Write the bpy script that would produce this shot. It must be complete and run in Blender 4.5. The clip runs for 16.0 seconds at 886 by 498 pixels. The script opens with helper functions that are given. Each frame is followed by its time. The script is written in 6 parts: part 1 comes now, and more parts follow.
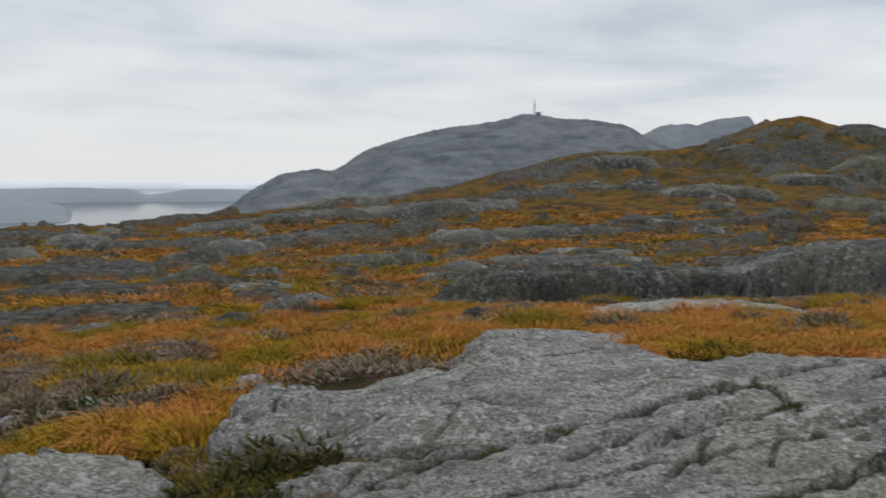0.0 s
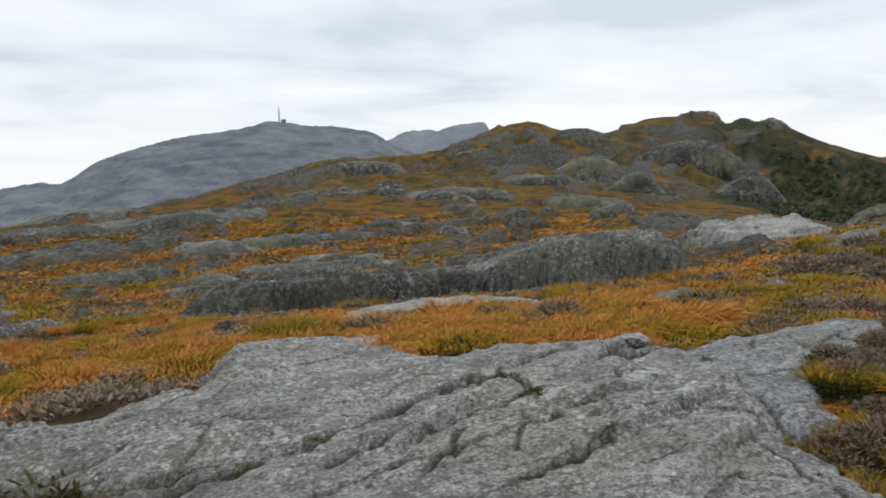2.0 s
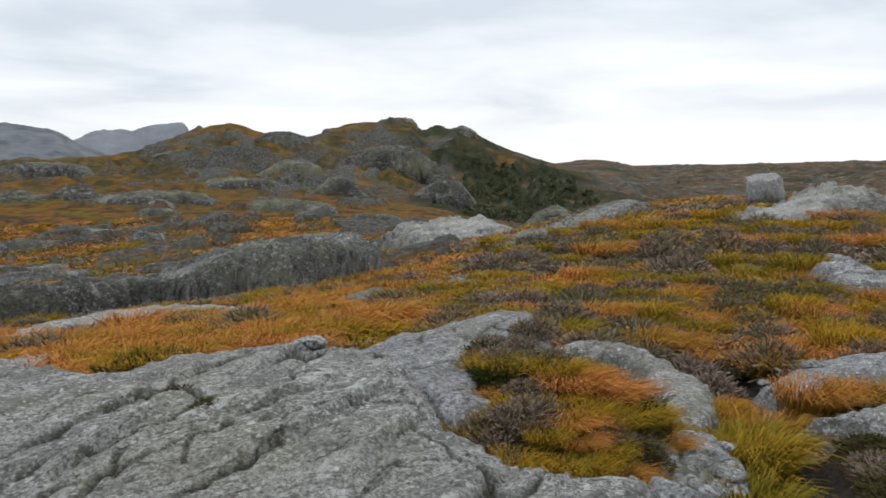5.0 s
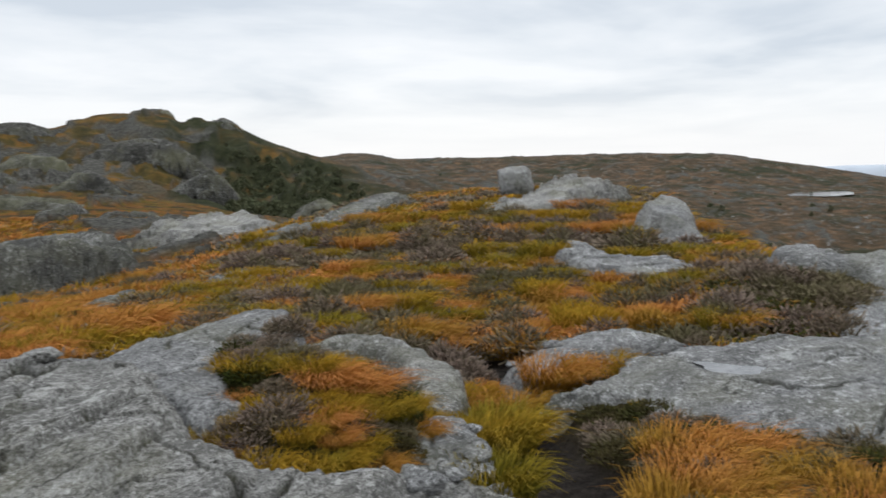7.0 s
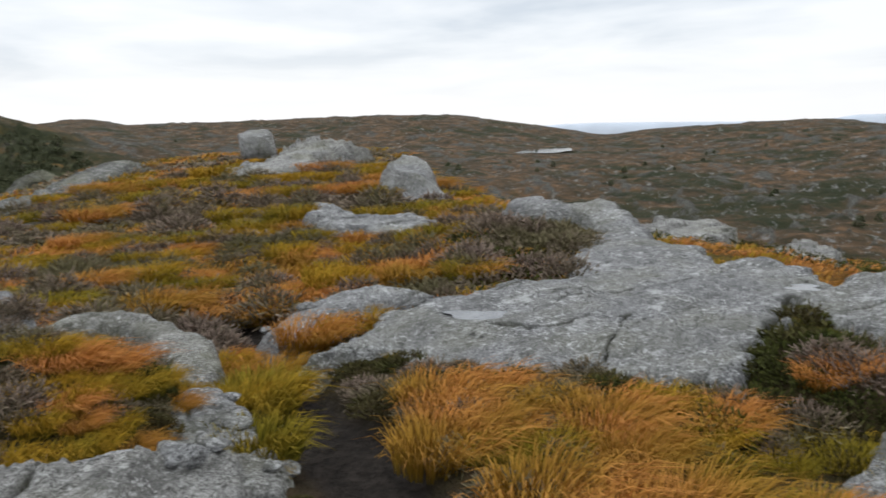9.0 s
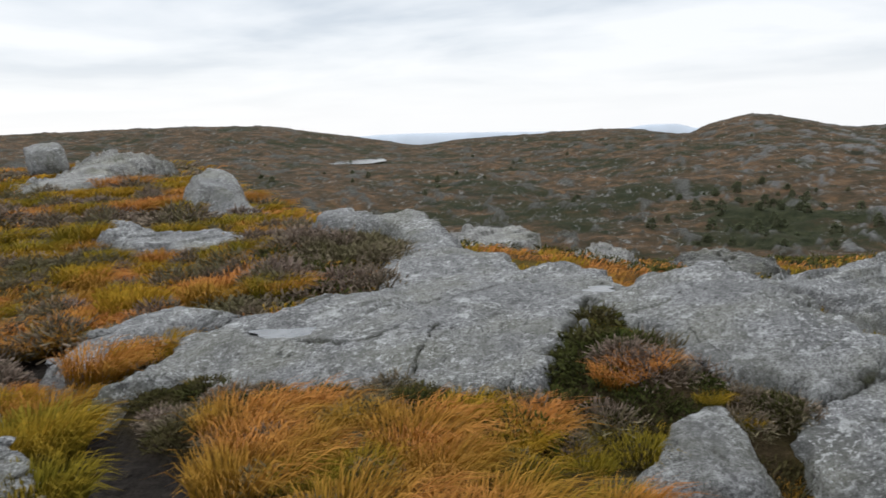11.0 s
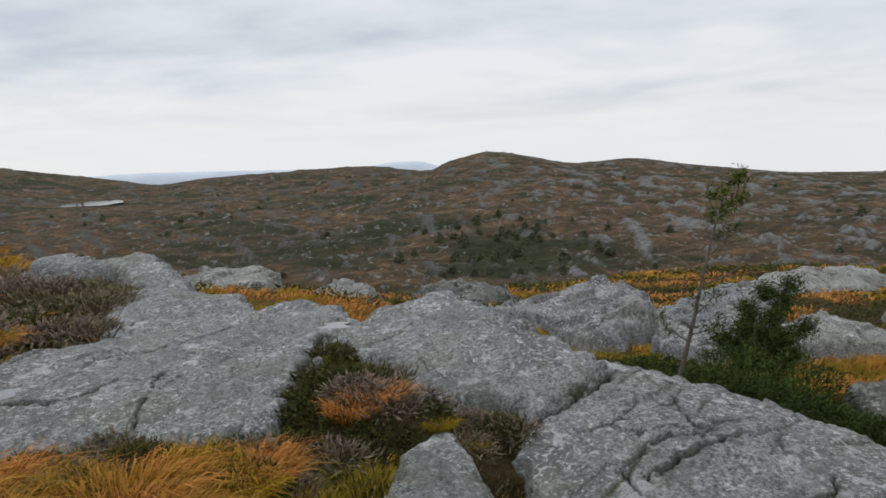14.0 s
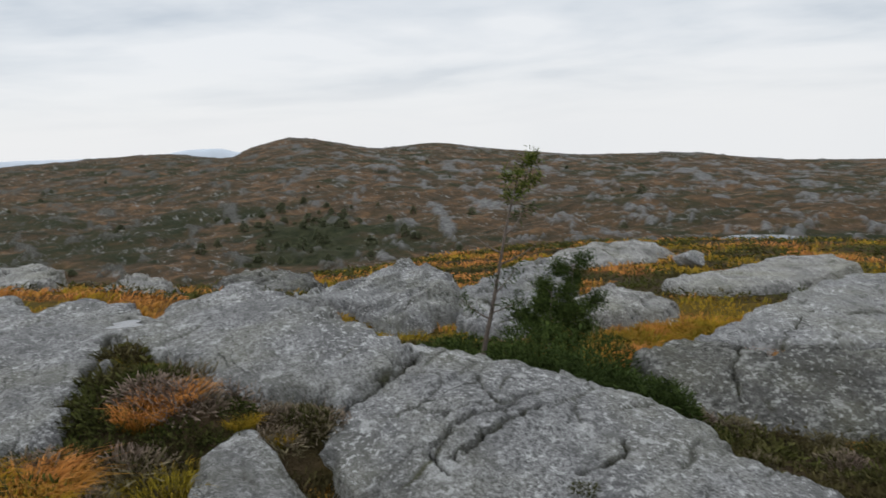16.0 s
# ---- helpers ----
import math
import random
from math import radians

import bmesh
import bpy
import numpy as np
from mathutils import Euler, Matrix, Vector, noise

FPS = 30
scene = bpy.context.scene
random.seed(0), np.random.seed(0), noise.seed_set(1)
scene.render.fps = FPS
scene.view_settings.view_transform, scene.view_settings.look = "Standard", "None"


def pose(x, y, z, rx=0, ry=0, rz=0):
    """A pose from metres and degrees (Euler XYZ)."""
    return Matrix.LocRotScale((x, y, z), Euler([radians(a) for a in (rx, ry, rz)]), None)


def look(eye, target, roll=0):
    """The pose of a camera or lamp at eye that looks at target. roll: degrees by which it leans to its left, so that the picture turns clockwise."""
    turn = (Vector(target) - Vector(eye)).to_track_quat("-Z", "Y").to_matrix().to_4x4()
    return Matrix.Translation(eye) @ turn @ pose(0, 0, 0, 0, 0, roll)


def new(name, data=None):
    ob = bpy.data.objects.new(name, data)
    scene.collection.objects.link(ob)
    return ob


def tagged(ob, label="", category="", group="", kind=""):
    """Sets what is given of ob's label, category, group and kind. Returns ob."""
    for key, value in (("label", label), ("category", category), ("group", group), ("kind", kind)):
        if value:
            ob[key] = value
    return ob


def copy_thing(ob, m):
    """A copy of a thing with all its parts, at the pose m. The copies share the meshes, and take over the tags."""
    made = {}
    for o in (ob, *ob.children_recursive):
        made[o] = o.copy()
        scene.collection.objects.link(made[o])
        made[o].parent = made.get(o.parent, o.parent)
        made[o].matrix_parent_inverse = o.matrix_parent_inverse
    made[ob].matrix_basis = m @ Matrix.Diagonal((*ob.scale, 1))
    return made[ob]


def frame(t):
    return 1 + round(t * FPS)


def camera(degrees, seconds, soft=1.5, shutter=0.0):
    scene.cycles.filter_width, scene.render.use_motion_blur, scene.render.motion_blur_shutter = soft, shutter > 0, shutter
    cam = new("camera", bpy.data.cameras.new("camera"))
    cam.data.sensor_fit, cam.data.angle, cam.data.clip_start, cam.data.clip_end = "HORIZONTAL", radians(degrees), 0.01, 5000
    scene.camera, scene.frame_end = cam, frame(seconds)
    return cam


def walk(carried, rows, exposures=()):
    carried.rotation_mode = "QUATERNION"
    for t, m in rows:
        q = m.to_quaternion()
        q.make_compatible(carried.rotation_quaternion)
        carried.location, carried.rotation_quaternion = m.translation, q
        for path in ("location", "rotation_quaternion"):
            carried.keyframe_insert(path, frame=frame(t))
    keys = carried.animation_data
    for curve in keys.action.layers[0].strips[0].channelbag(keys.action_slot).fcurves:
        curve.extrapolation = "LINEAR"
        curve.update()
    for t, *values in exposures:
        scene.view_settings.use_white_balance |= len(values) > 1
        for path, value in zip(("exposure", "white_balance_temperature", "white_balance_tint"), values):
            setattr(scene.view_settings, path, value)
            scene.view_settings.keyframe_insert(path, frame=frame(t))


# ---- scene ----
EYE = 1.6  # the first eye's height over the ground under it
cam = camera(55.86, 16.0, soft=1.6, shutter=0.5)
ROWS = [  # seconds, x, y, z from the first eye, yaw, pitch, roll
    (0.0, 0.000, 0.000, -0.000, 0.00, -5.77, -0.31),
    (0.5, 0.001, 0.010, -0.002, -4.78, -6.33, -0.41),
    (1.0, 0.009, 0.024, -0.013, -10.29, -6.34, 0.68),
    (1.5, -0.002, 0.029, -0.010, -14.83, -6.97, 0.62),
    (2.0, 0.034, 0.037, -0.010, -17.07, -5.41, 1.06),
    (2.5, 0.082, 0.005, -0.003, -20.52, -5.44, 0.70),
    (3.0, 0.115, -0.030, 0.001, -23.29, -5.78, 0.70),
    (3.5, 0.146, -0.039, -0.003, -26.54, -6.13, 0.94),
    (4.0, 0.178, -0.054, -0.003, -30.98, -5.89, 0.54),
    (6.5, 0.268, -0.227, 0.031, -47.16, -5.88, 1.13),
    (7.0, 0.307, -0.207, 0.021, -52.84, -6.15, 0.87),
    (7.5, 0.312, -0.189, 0.020, -56.56, -6.95, 1.77),
    (8.0, 0.329, -0.186, 0.006, -62.03, -7.93, 2.03),
    (8.5, 0.292, -0.171, 0.008, -65.91, -8.42, 1.67),
    (9.0, 0.292, -0.184, -0.005, -70.30, -9.03, 1.70),
    (11.5, 0.457, -0.285, -0.006, -85.84, -8.17, 1.79),
    (12.0, 0.466, -0.323, -0.015, -89.11, -7.89, 1.67),
    (12.5, 0.490, -0.343, -0.016, -92.19, -8.06, 1.74),
    (13.0, 0.492, -0.370, -0.020, -94.96, -6.99, 2.22),
    (13.5, 0.497, -0.394, -0.025, -97.35, -7.24, 2.39),
    (14.0, 0.490, -0.429, -0.023, -99.98, -6.69, 2.04),
    (14.5, 0.512, -0.465, -0.037, -101.26, -7.28, 1.66),
    (15.0, 0.545, -0.485, -0.030, -106.21, -7.79, 2.41),
    (15.5, 0.566, -0.499, -0.034, -110.19, -7.42, 2.41),
    (16.0, 0.578, -0.505, -0.039, -113.29, -8.19, 2.49),
]
walk(cam, [(t, pose(x, y, EYE + z, 90 + pitch, roll, yaw)) for t, x, y, z, yaw, pitch, roll in ROWS],
     [(0.0, -0.24), (1.0, -0.27), (2.0, 0.07), (4.0, 0.14), (7.0, 0.04), (9.0, 0.11), (12.5, -0.02), (14.5, -0.19), (16.0, -0.13)])

# ---- sky and light: an overcast afternoon ----
def sky():
    world = bpy.data.worlds.new("overcast_sky")
    scene.world = world
    world.use_nodes = True
    n, l = world.node_tree.nodes, world.node_tree.links
    n.clear()
    out, bg = n.new("ShaderNodeOutputWorld"), n.new("ShaderNodeBackground")
    coord = n.new("ShaderNodeTexCoord")
    air = n.new("ShaderNodeTexSky")
    air.sky_type, air.sun_disc = "NISHITA", False
    air.sun_elevation, air.sun_rotation = radians(42), radians(53)
    sep = n.new("ShaderNodeSeparateXYZ")
    l.new(coord.outputs["Generated"], sep.inputs[0])
    # clouds lie on a flat deck: the way divided by its rise
    rise = n.new("ShaderNodeMath")
    rise.operation = "MAXIMUM"
    rise.inputs[1].default_value = 0.0
    l.new(sep.outputs["Z"], rise.inputs[0])
    lift = n.new("ShaderNodeMath")
    lift.operation = "ADD"
    lift.inputs[1].default_value = 0.10
    l.new(rise.outputs[0], lift.inputs[0])
    flat = n.new("ShaderNodeVectorMath")
    flat.operation = "DIVIDE"
    l.new(coord.outputs["Generated"], flat.inputs[0])
    l.new(lift.outputs[0], flat.inputs[1])
    squash = n.new("ShaderNodeVectorMath")
    squash.operation = "MULTIPLY"
    squash.inputs[1].default_value = (1, 1, 0)
    l.new(flat.outputs[0], squash.inputs[0])
    big, small = n.new("ShaderNodeTexNoise"), n.new("ShaderNodeTexNoise")
    big.inputs["Scale"].default_value, big.inputs["Detail"].default_value = 0.55, 5
    big.inputs["Roughness"].default_value, big.inputs["Distortion"].default_value = 0.5, 0.4
    small.inputs["Scale"].default_value, small.inputs["Detail"].default_value = 1.7, 6
    for t in (big, small):
        l.new(squash.outputs[0], t.inputs["Vector"])
    mix = n.new("ShaderNodeMix")
    mix.inputs[0].default_value = 0.2
    l.new(big.outputs["Fac"], mix.inputs[2])
    l.new(small.outputs["Fac"], mix.inputs[3])
    ramp = n.new("ShaderNodeValToRGB")
    el = ramp.color_ramp.elements
    el[0].position, el[0].color = 0.39, (0.60, 0.66, 0.735, 1)
    el[1].position, el[1].color = 0.60, (0.87, 0.895, 0.93, 1)
    mid = el.new(0.48)
    mid.color = (0.74, 0.785, 0.84, 1)
    l.new(mix.outputs[0], ramp.inputs[0])
    # towards the horizon the deck thins into bright haze
    low = n.new("ShaderNodeMapRange")
    low.interpolation_type = "SMOOTHSTEP"
    for k, v in (("From Min", 0.0), ("From Max", 0.11), ("To Min", 0.92), ("To Max", 0.0)):
        low.inputs[k].default_value = v
    l.new(rise.outputs[0], low.inputs["Value"])
    haze = n.new("ShaderNodeMix")
    haze.data_type = "RGBA"
    haze.inputs[7].default_value = (0.89, 0.905, 0.925, 1)
    l.new(low.outputs[0], haze.inputs[0])
    l.new(ramp.outputs[0], haze.inputs[6])
    veil = n.new("ShaderNodeMix")  # a trace of the sky above the cloud
    veil.data_type = "RGBA"
    veil.blend_type = "ADD"
    veil.inputs[0].default_value = 0.006
    l.new(haze.outputs[2], veil.inputs[6])
    l.new(air.outputs[0], veil.inputs[7])
    high = n.new("ShaderNodeMapRange")  # an overcast sky is far brighter overhead than near the horizon
    high.interpolation_type = "SMOOTHSTEP"
    for k, v in (("From Min", 0.18), ("From Max", 0.95), ("To Min", 1.0), ("To Max", 2.1)):
        high.inputs[k].default_value = v
    l.new(rise.outputs[0], high.inputs["Value"])
    over = n.new("ShaderNodeVectorMath")
    over.operation = "SCALE"
    l.new(veil.outputs[2], over.inputs[0])
    l.new(high.outputs[0], over.inputs["Scale"])
    l.new(over.outputs[0], bg.inputs["Color"])
    bg.inputs["Strength"].default_value = 1.0
    l.new(bg.outputs[0], out.inputs[0])


sky()
sun = new("sun", bpy.data.lights.new("sun", "SUN"))
sun.data.energy, sun.data.angle, sun.data.color = 0.7, radians(50), (1, 0.97, 0.93)
sun.matrix_world = look((40, 30, 45), (0, 0, 0))


# ---- materials ----
def material(name, roughness=0.9):
    m = bpy.data.materials.new(name)
    m.use_nodes = True
    nt = m.node_tree
    b = nt.nodes["Principled BSDF"]
    b.inputs["Roughness"].default_value = roughness
    b.inputs["Specular IOR Level"].default_value = 0.25
    return m, nt.nodes, nt.links, b


def tex(n, l, kind, scale, vector=None, detail=4.0, rough=0.55, distort=0.0):
    t = n.new("ShaderNodeTex" + kind)
    t.inputs["Scale"].default_value = scale
    if kind == "Noise":
        t.inputs["Detail"].default_value, t.inputs["Roughness"].default_value = detail, rough
        t.inputs["Distortion"].default_value = distort
    if vector is not None:
        l.new(vector, t.inputs["Vector"])
    return t


def ramp(n, l, fac, *stops):
    r = n.new("ShaderNodeValToRGB")
    e = r.color_ramp.elements
    for i, (p, c) in enumerate(stops):
        s = e[i] if i < 2 else e.new(p)
        s.position, s.color = p, (*(c if isinstance(c, tuple) else (c, c, c)), 1)
    l.new(fac, r.inputs[0])
    return r.outputs[0]


def blend(n, l, fac, a, b, mode="MIX"):
    m = n.new("ShaderNodeMix")
    m.data_type, m.blend_type = "RGBA", mode
    for socket, v in ((m.inputs[0], fac), (m.inputs[6], a), (m.inputs[7], b)):
        if isinstance(v, (int, float)):
            socket.default_value = v
        elif isinstance(v, tuple):
            socket.default_value = (*v, 1)
        else:
            l.new(v, socket)
    return m.outputs[2]


def bumps(n, l, b, *layers):
    last = None
    for height, strength, distance in layers:
        u = n.new("ShaderNodeBump")
        u.inputs["Strength"].default_value, u.inputs["Distance"].default_value = strength, distance
        l.new(height, u.inputs["Height"])
        if last:
            l.new(last, u.inputs["Normal"])
        last = u.outputs[0]
    l.new(last, b.inputs["Normal"])


def stretched(n, l, vector, sx, sy, sz, turn=0.0):
    m = n.new("ShaderNodeMapping")
    m.inputs["Scale"].default_value = (sx, sy, sz)
    m.inputs["Rotation"].default_value = (0, 0, radians(turn))
    l.new(vector, m.inputs[0])
    return m.outputs[0]


def place(n):
    return n.new("ShaderNodeNewGeometry").outputs["Position"]


def sums(n, l, kind, a, b):
    """One arithmetic node; a and b are sockets or numbers."""
    m = n.new("ShaderNodeMath")
    m.operation = kind
    for socket, v in ((m.inputs[0], a), (m.inputs[1], b)):
        if isinstance(v, (int, float)):
            socket.default_value = v
        else:
            l.new(v, socket)
    return m.outputs[0]


def shifted(n, l, p, scale, amount):
    """Places pushed about by noise, so that cells lose their round outline."""
    v = n.new("ShaderNodeVectorMath")
    v.operation = "MULTIPLY_ADD"
    v.inputs[1].default_value = (amount, amount, amount)
    l.new(tex(n, l, "Noise", scale, p, 4, 0.65).outputs["Color"], v.inputs[0])
    l.new(p, v.inputs[2])
    return v.outputs[0]


def rock_material(name, base, light, dark, lichen, turn, grain=1.0, streak=0.6, green=0.35):
    """Gneiss: fine-grained grey, white lichen flecks, sooty lichen films, darker bands along the layers, greenish crusts."""
    m, n, l, b = material(name, 0.9)
    b.inputs["Specular IOR Level"].default_value = 0.2
    p = place(n)
    salt = tex(n, l, "Noise", 120 * grain, p, 3, 0.7)
    fine = tex(n, l, "Noise", 42 * grain, p, 6, 0.75)
    mid = tex(n, l, "Noise", 7.5 * grain, p, 8, 0.7)
    large = tex(n, l, "Noise", 0.8 * grain, p, 5, 0.62)
    leaf = tex(n, l, "Noise", 2.2 * grain, stretched(n, l, shifted(n, l, p, 2 * grain, 0.12 / grain), 0.6, 6.0, 3.0, turn), 8, 0.66)
    # granular body, banded along the layers
    c = blend(n, l, ramp(n, l, mid.outputs["Fac"], (0.40, 0.0), (0.62, 1.0)), tuple(0.72 * u for u in base), tuple(1.12 * u for u in base))
    c = blend(n, l, ramp(n, l, leaf.outputs["Fac"], (0.50, 0.0), (0.64, streak)), c, tuple(0.42 * u + 0.58 * v for u, v in zip(base, dark)))
    c = blend(n, l, ramp(n, l, fine.outputs["Fac"], (0.50, 0.0), (0.60, 0.75)), c, light)
    c = blend(n, l, ramp(n, l, fine.outputs["Fac"], (0.40, 0.85), (0.485, 0.0)), c, dark)
    # sooty lichen films, in patches of a hand to an arm
    film = tex(n, l, "Noise", 1.7 * grain, stretched(n, l, p, 0.8, 1.5, 1.2, turn), 10, 0.74)
    c = blend(n, l, ramp(n, l, film.outputs["Fac"], (0.47, 0.0), (0.59, 0.72)), c, tuple(0.25 * u + 0.75 * v for u, v in zip(base, dark)))
    spots = tex(n, l, "Noise", 11 * grain, stretched(n, l, p, 1, 1.3, 1, 20), 6, 0.7)
    c = blend(n, l, ramp(n, l, spots.outputs["Fac"], (0.55, 0.0), (0.63, 0.7)), c, dark)
    # greenish and tan crusts
    c = blend(n, l, ramp(n, l, large.outputs["Fac"], (0.47, 0.0), (0.64, green)), c, (0.20, 0.195, 0.115))
    # white lichen flecks, three sizes, crowded in places
    crowd = ramp(n, l, tex(n, l, "Noise", 1.3 * grain, stretched(n, l, p, 1, 1, 1, 40), 4, 0.6).outputs["Fac"], (0.40, 0.25), (0.58, 1.0))
    for scale, often, most in ((30, 0.565, 0.8), (13, 0.575, 0.8), (4.0, 0.58, 0.55)):
        fleck = tex(n, l, "Noise", scale * grain, stretched(n, l, p, 1, 1, 1.3, 3 * scale), 6, 0.68)
        c = blend(n, l, sums(n, l, "MULTIPLY", crowd, ramp(n, l, fleck.outputs["Fac"], (often, 0.0), (often + 0.05, most))), c, lichen)
    # hairline joints
    w = tex(n, l, "Noise", 0.9 * grain, stretched(n, l, shifted(n, l, p, 6 * grain, 0.10 / grain), 0.4, 1.7, 1.2, turn), 3, 0.5)
    hair = ramp(n, l, sums(n, l, "ABSOLUTE", sums(n, l, "SUBTRACT", w.outputs["Fac"], 0.5), 0.0), (0.0005, 0.7), (0.004, 0.0))
    crack = sums(n, l, "MULTIPLY", hair, ramp(n, l, large.outputs["Fac"], (0.44, 0.0), (0.56, 1.0)))
    c = blend(n, l, crack, c, tuple(0.3 * u for u in dark))
    c = blend(n, l, ramp(n, l, salt.outputs["Fac"], (0.38, 0.6), (0.48, 0.0)), c, dark)
    # soil and moss in the long cracks, mixed with shade painted in as near-black
    darkened = n.new("ShaderNodeAttribute")
    darkened.attribute_name = "soil_shade"
    dark_fill = ramp(n, l, mid.outputs["Fac"], (0.42, (0.016, 0.014, 0.009)), (0.62, (0.050, 0.050, 0.018)))
    c = blend(n, l, sums(n, l, "MULTIPLY", darkened.outputs["Fac"], ramp(n, l, fine.outputs["Fac"], (0.34, 0.6), (0.48, 1.0))), c, dark_fill)
    l.new(c, b.inputs["Base Color"])
    l.new(ramp(n, l, film.outputs["Fac"], (0.4, 0.92), (0.66, 0.70)), b.inputs["Roughness"])
    bumps(n, l, b, (sums(n, l, "SUBTRACT", 1.0, crack), 0.8, 0.02 / grain), (leaf.outputs["Fac"], 0.7, 0.05 / grain), (mid.outputs["Fac"], 0.8, 0.045 / grain), (fine.outputs["Fac"], 1.0, 0.02 / grain))
    return m


ROCK_GREY = rock_material("grey_gneiss", (0.278, 0.271, 0.252), (0.45, 0.441, 0.415), (0.040, 0.038, 0.033), (0.56, 0.552, 0.52), 34)
ROCK_PALE = rock_material("pale_gneiss", (0.262, 0.261, 0.257), (0.385, 0.383, 0.374), (0.054, 0.053, 0.051), (0.58, 0.58, 0.563), -45, 1.0, 0.55, 0.28)
ROCK_MID = rock_material("grey_green_gneiss", (0.130, 0.127, 0.115), (0.25, 0.246, 0.227), (0.034, 0.033, 0.029), (0.42, 0.42, 0.39), 0, 0.55)
ROCK_DARK = rock_material("weathered_gneiss", (0.076, 0.074, 0.065), (0.165, 0.162, 0.147), (0.022, 0.021, 0.018), (0.33, 0.33, 0.305), 10, 0.4)
ROCK_HILL = rock_material("hill_gneiss", (0.088, 0.085, 0.073), (0.17, 0.166, 0.148), (0.024, 0.023, 0.019), (0.28, 0.277, 0.255), 10, 0.075, 0.8, 0.8)


def ground_material():
    """Moor: orange deer grass, yellow grass, brown heather, with bare rock and black peat where the masks say so."""
    m, n, l, b = material("autumn_moor", 0.95)
    b.inputs["Specular IOR Level"].default_value = 0.04
    p = place(n)
    masks = {}
    for k in ("bare", "peat", "moor", "heath", "yellow", "pale", "olive", "scrub"):
        a = n.new("ShaderNodeAttribute")
        a.attribute_name = k
        masks[k] = a.outputs["Fac"]
    big, mid, fine = tex(n, l, "Noise", 0.09, p, 5, 0.6), tex(n, l, "Noise", 0.9, p, 7, 0.72, 0.4), tex(n, l, "Noise", 11, p, 5, 0.7)
    rust = ramp(n, l, mid.outputs["Fac"], (0.30, (0.0438, 0.0301, 0.0121)), (0.68, (0.23, 0.0984, 0.0274)), (0.42, (0.104, 0.0548, 0.0137)), (0.53, (0.181, 0.0712, 0.0164)))
    straw = ramp(n, l, mid.outputs["Fac"], (0.30, (0.0329, 0.0301, 0.011)), (0.68, (0.181, 0.115, 0.0164)), (0.5, (0.11, 0.0739, 0.0121)))
    grass = blend(n, l, masks["yellow"], rust, straw)
    grass = blend(n, l, ramp(n, l, big.outputs["Fac"], (0.42, 0.0), (0.62, 0.45)), grass, (0.0712, 0.0548, 0.0164))
    heath = ramp(n, l, mid.outputs["Fac"], (0.34, (0.020, 0.018, 0.008)), (0.66, (0.085, 0.056, 0.036)), (0.5, (0.046, 0.036, 0.016)))
    grass = blend(n, l, masks["heath"], grass, heath)
    grass = blend(n, l, ramp(n, l, fine.outputs["Fac"], (0.42, 0.0), (0.72, 0.55)), grass, (0.0164, 0.0142, 0.006))
    moor = ramp(n, l, tex(n, l, "Noise", 0.11, p, 10, 0.8).outputs["Fac"], (0.38, (0.022, 0.023, 0.014)), (0.62, (0.130, 0.077, 0.041)), (0.5, (0.063, 0.044, 0.027)))
    moor = blend(n, l, ramp(n, l, tex(n, l, "Noise", 0.028, p, 7, 0.7).outputs["Fac"], (0.50, 0.0), (0.58, 0.8)), moor, (0.020, 0.026, 0.013))
    moor = blend(n, l, ramp(n, l, tex(n, l, "Noise", 0.19, stretched(n, l, p, 0.6, 1.5, 1, 30), 9, 0.8).outputs["Fac"], (0.575, 0.0), (0.61, 0.85)), moor, (0.175, 0.171, 0.161))
    moor = blend(n, l, ramp(n, l, tex(n, l, "Noise", 0.55, stretched(n, l, p, 0.7, 1.5, 1, 30), 7, 0.72).outputs["Fac"], (0.615, 0.0), (0.65, 0.8)), moor, (0.20, 0.196, 0.185))
    c = blend(n, l, masks["moor"], grass, moor)
    olive = ramp(n, l, tex(n, l, "Noise", 0.22, p, 7, 0.72).outputs["Fac"], (0.36, (0.016, 0.018, 0.008)), (0.64, (0.17, 0.085, 0.02)), (0.51, (0.065, 0.05, 0.016)))
    half = n.new("ShaderNodeMath")
    half.operation = "MULTIPLY"
    half.inputs[1].default_value = 0.85
    l.new(masks["olive"], half.inputs[0])
    c = blend(n, l, half.outputs[0], c, olive)
    mottle = tex(n, l, "Noise", 0.9, p, 8, 0.75).outputs["Fac"]
    scar = tex(n, l, "Noise", 2.6, p, 10, 0.82).outputs["Fac"]
    stone = ramp(n, l, scar, (0.38, (0.016, 0.016, 0.013)), (0.62, (0.150, 0.145, 0.130)), (0.50, (0.062, 0.060, 0.052)))
    scab = ramp(n, l, mottle, (0.34, (0.0426, 0.0426, 0.0415)), (0.66, (0.192, 0.189, 0.181)), (0.5, (0.122, 0.12, 0.115)))
    stone = blend(n, l, masks["pale"], stone, scab)
    c = blend(n, l, masks["bare"], c, stone)
    bushes = ramp(n, l, tex(n, l, "Noise", 0.5, p, 8, 0.75).outputs["Fac"], (0.36, (0.012, 0.015, 0.007)), (0.66, (0.045, 0.048, 0.024)))
    c = blend(n, l, masks["scrub"], c, bushes)
    c = blend(n, l, masks["peat"], c, ramp(n, l, fine.outputs["Fac"], (0.3, (0.0133, 0.0111, 0.00962)), (0.7, (0.0444, 0.037, 0.0311))))
    l.new(c, b.inputs["Base Color"])
    bumps(n, l, b, (mottle, 0.7, 0.4), (mid.outputs["Fac"], 0.7, 0.25), (fine.outputs["Fac"], 0.8, 0.05))
    return m


MOOR = ground_material()


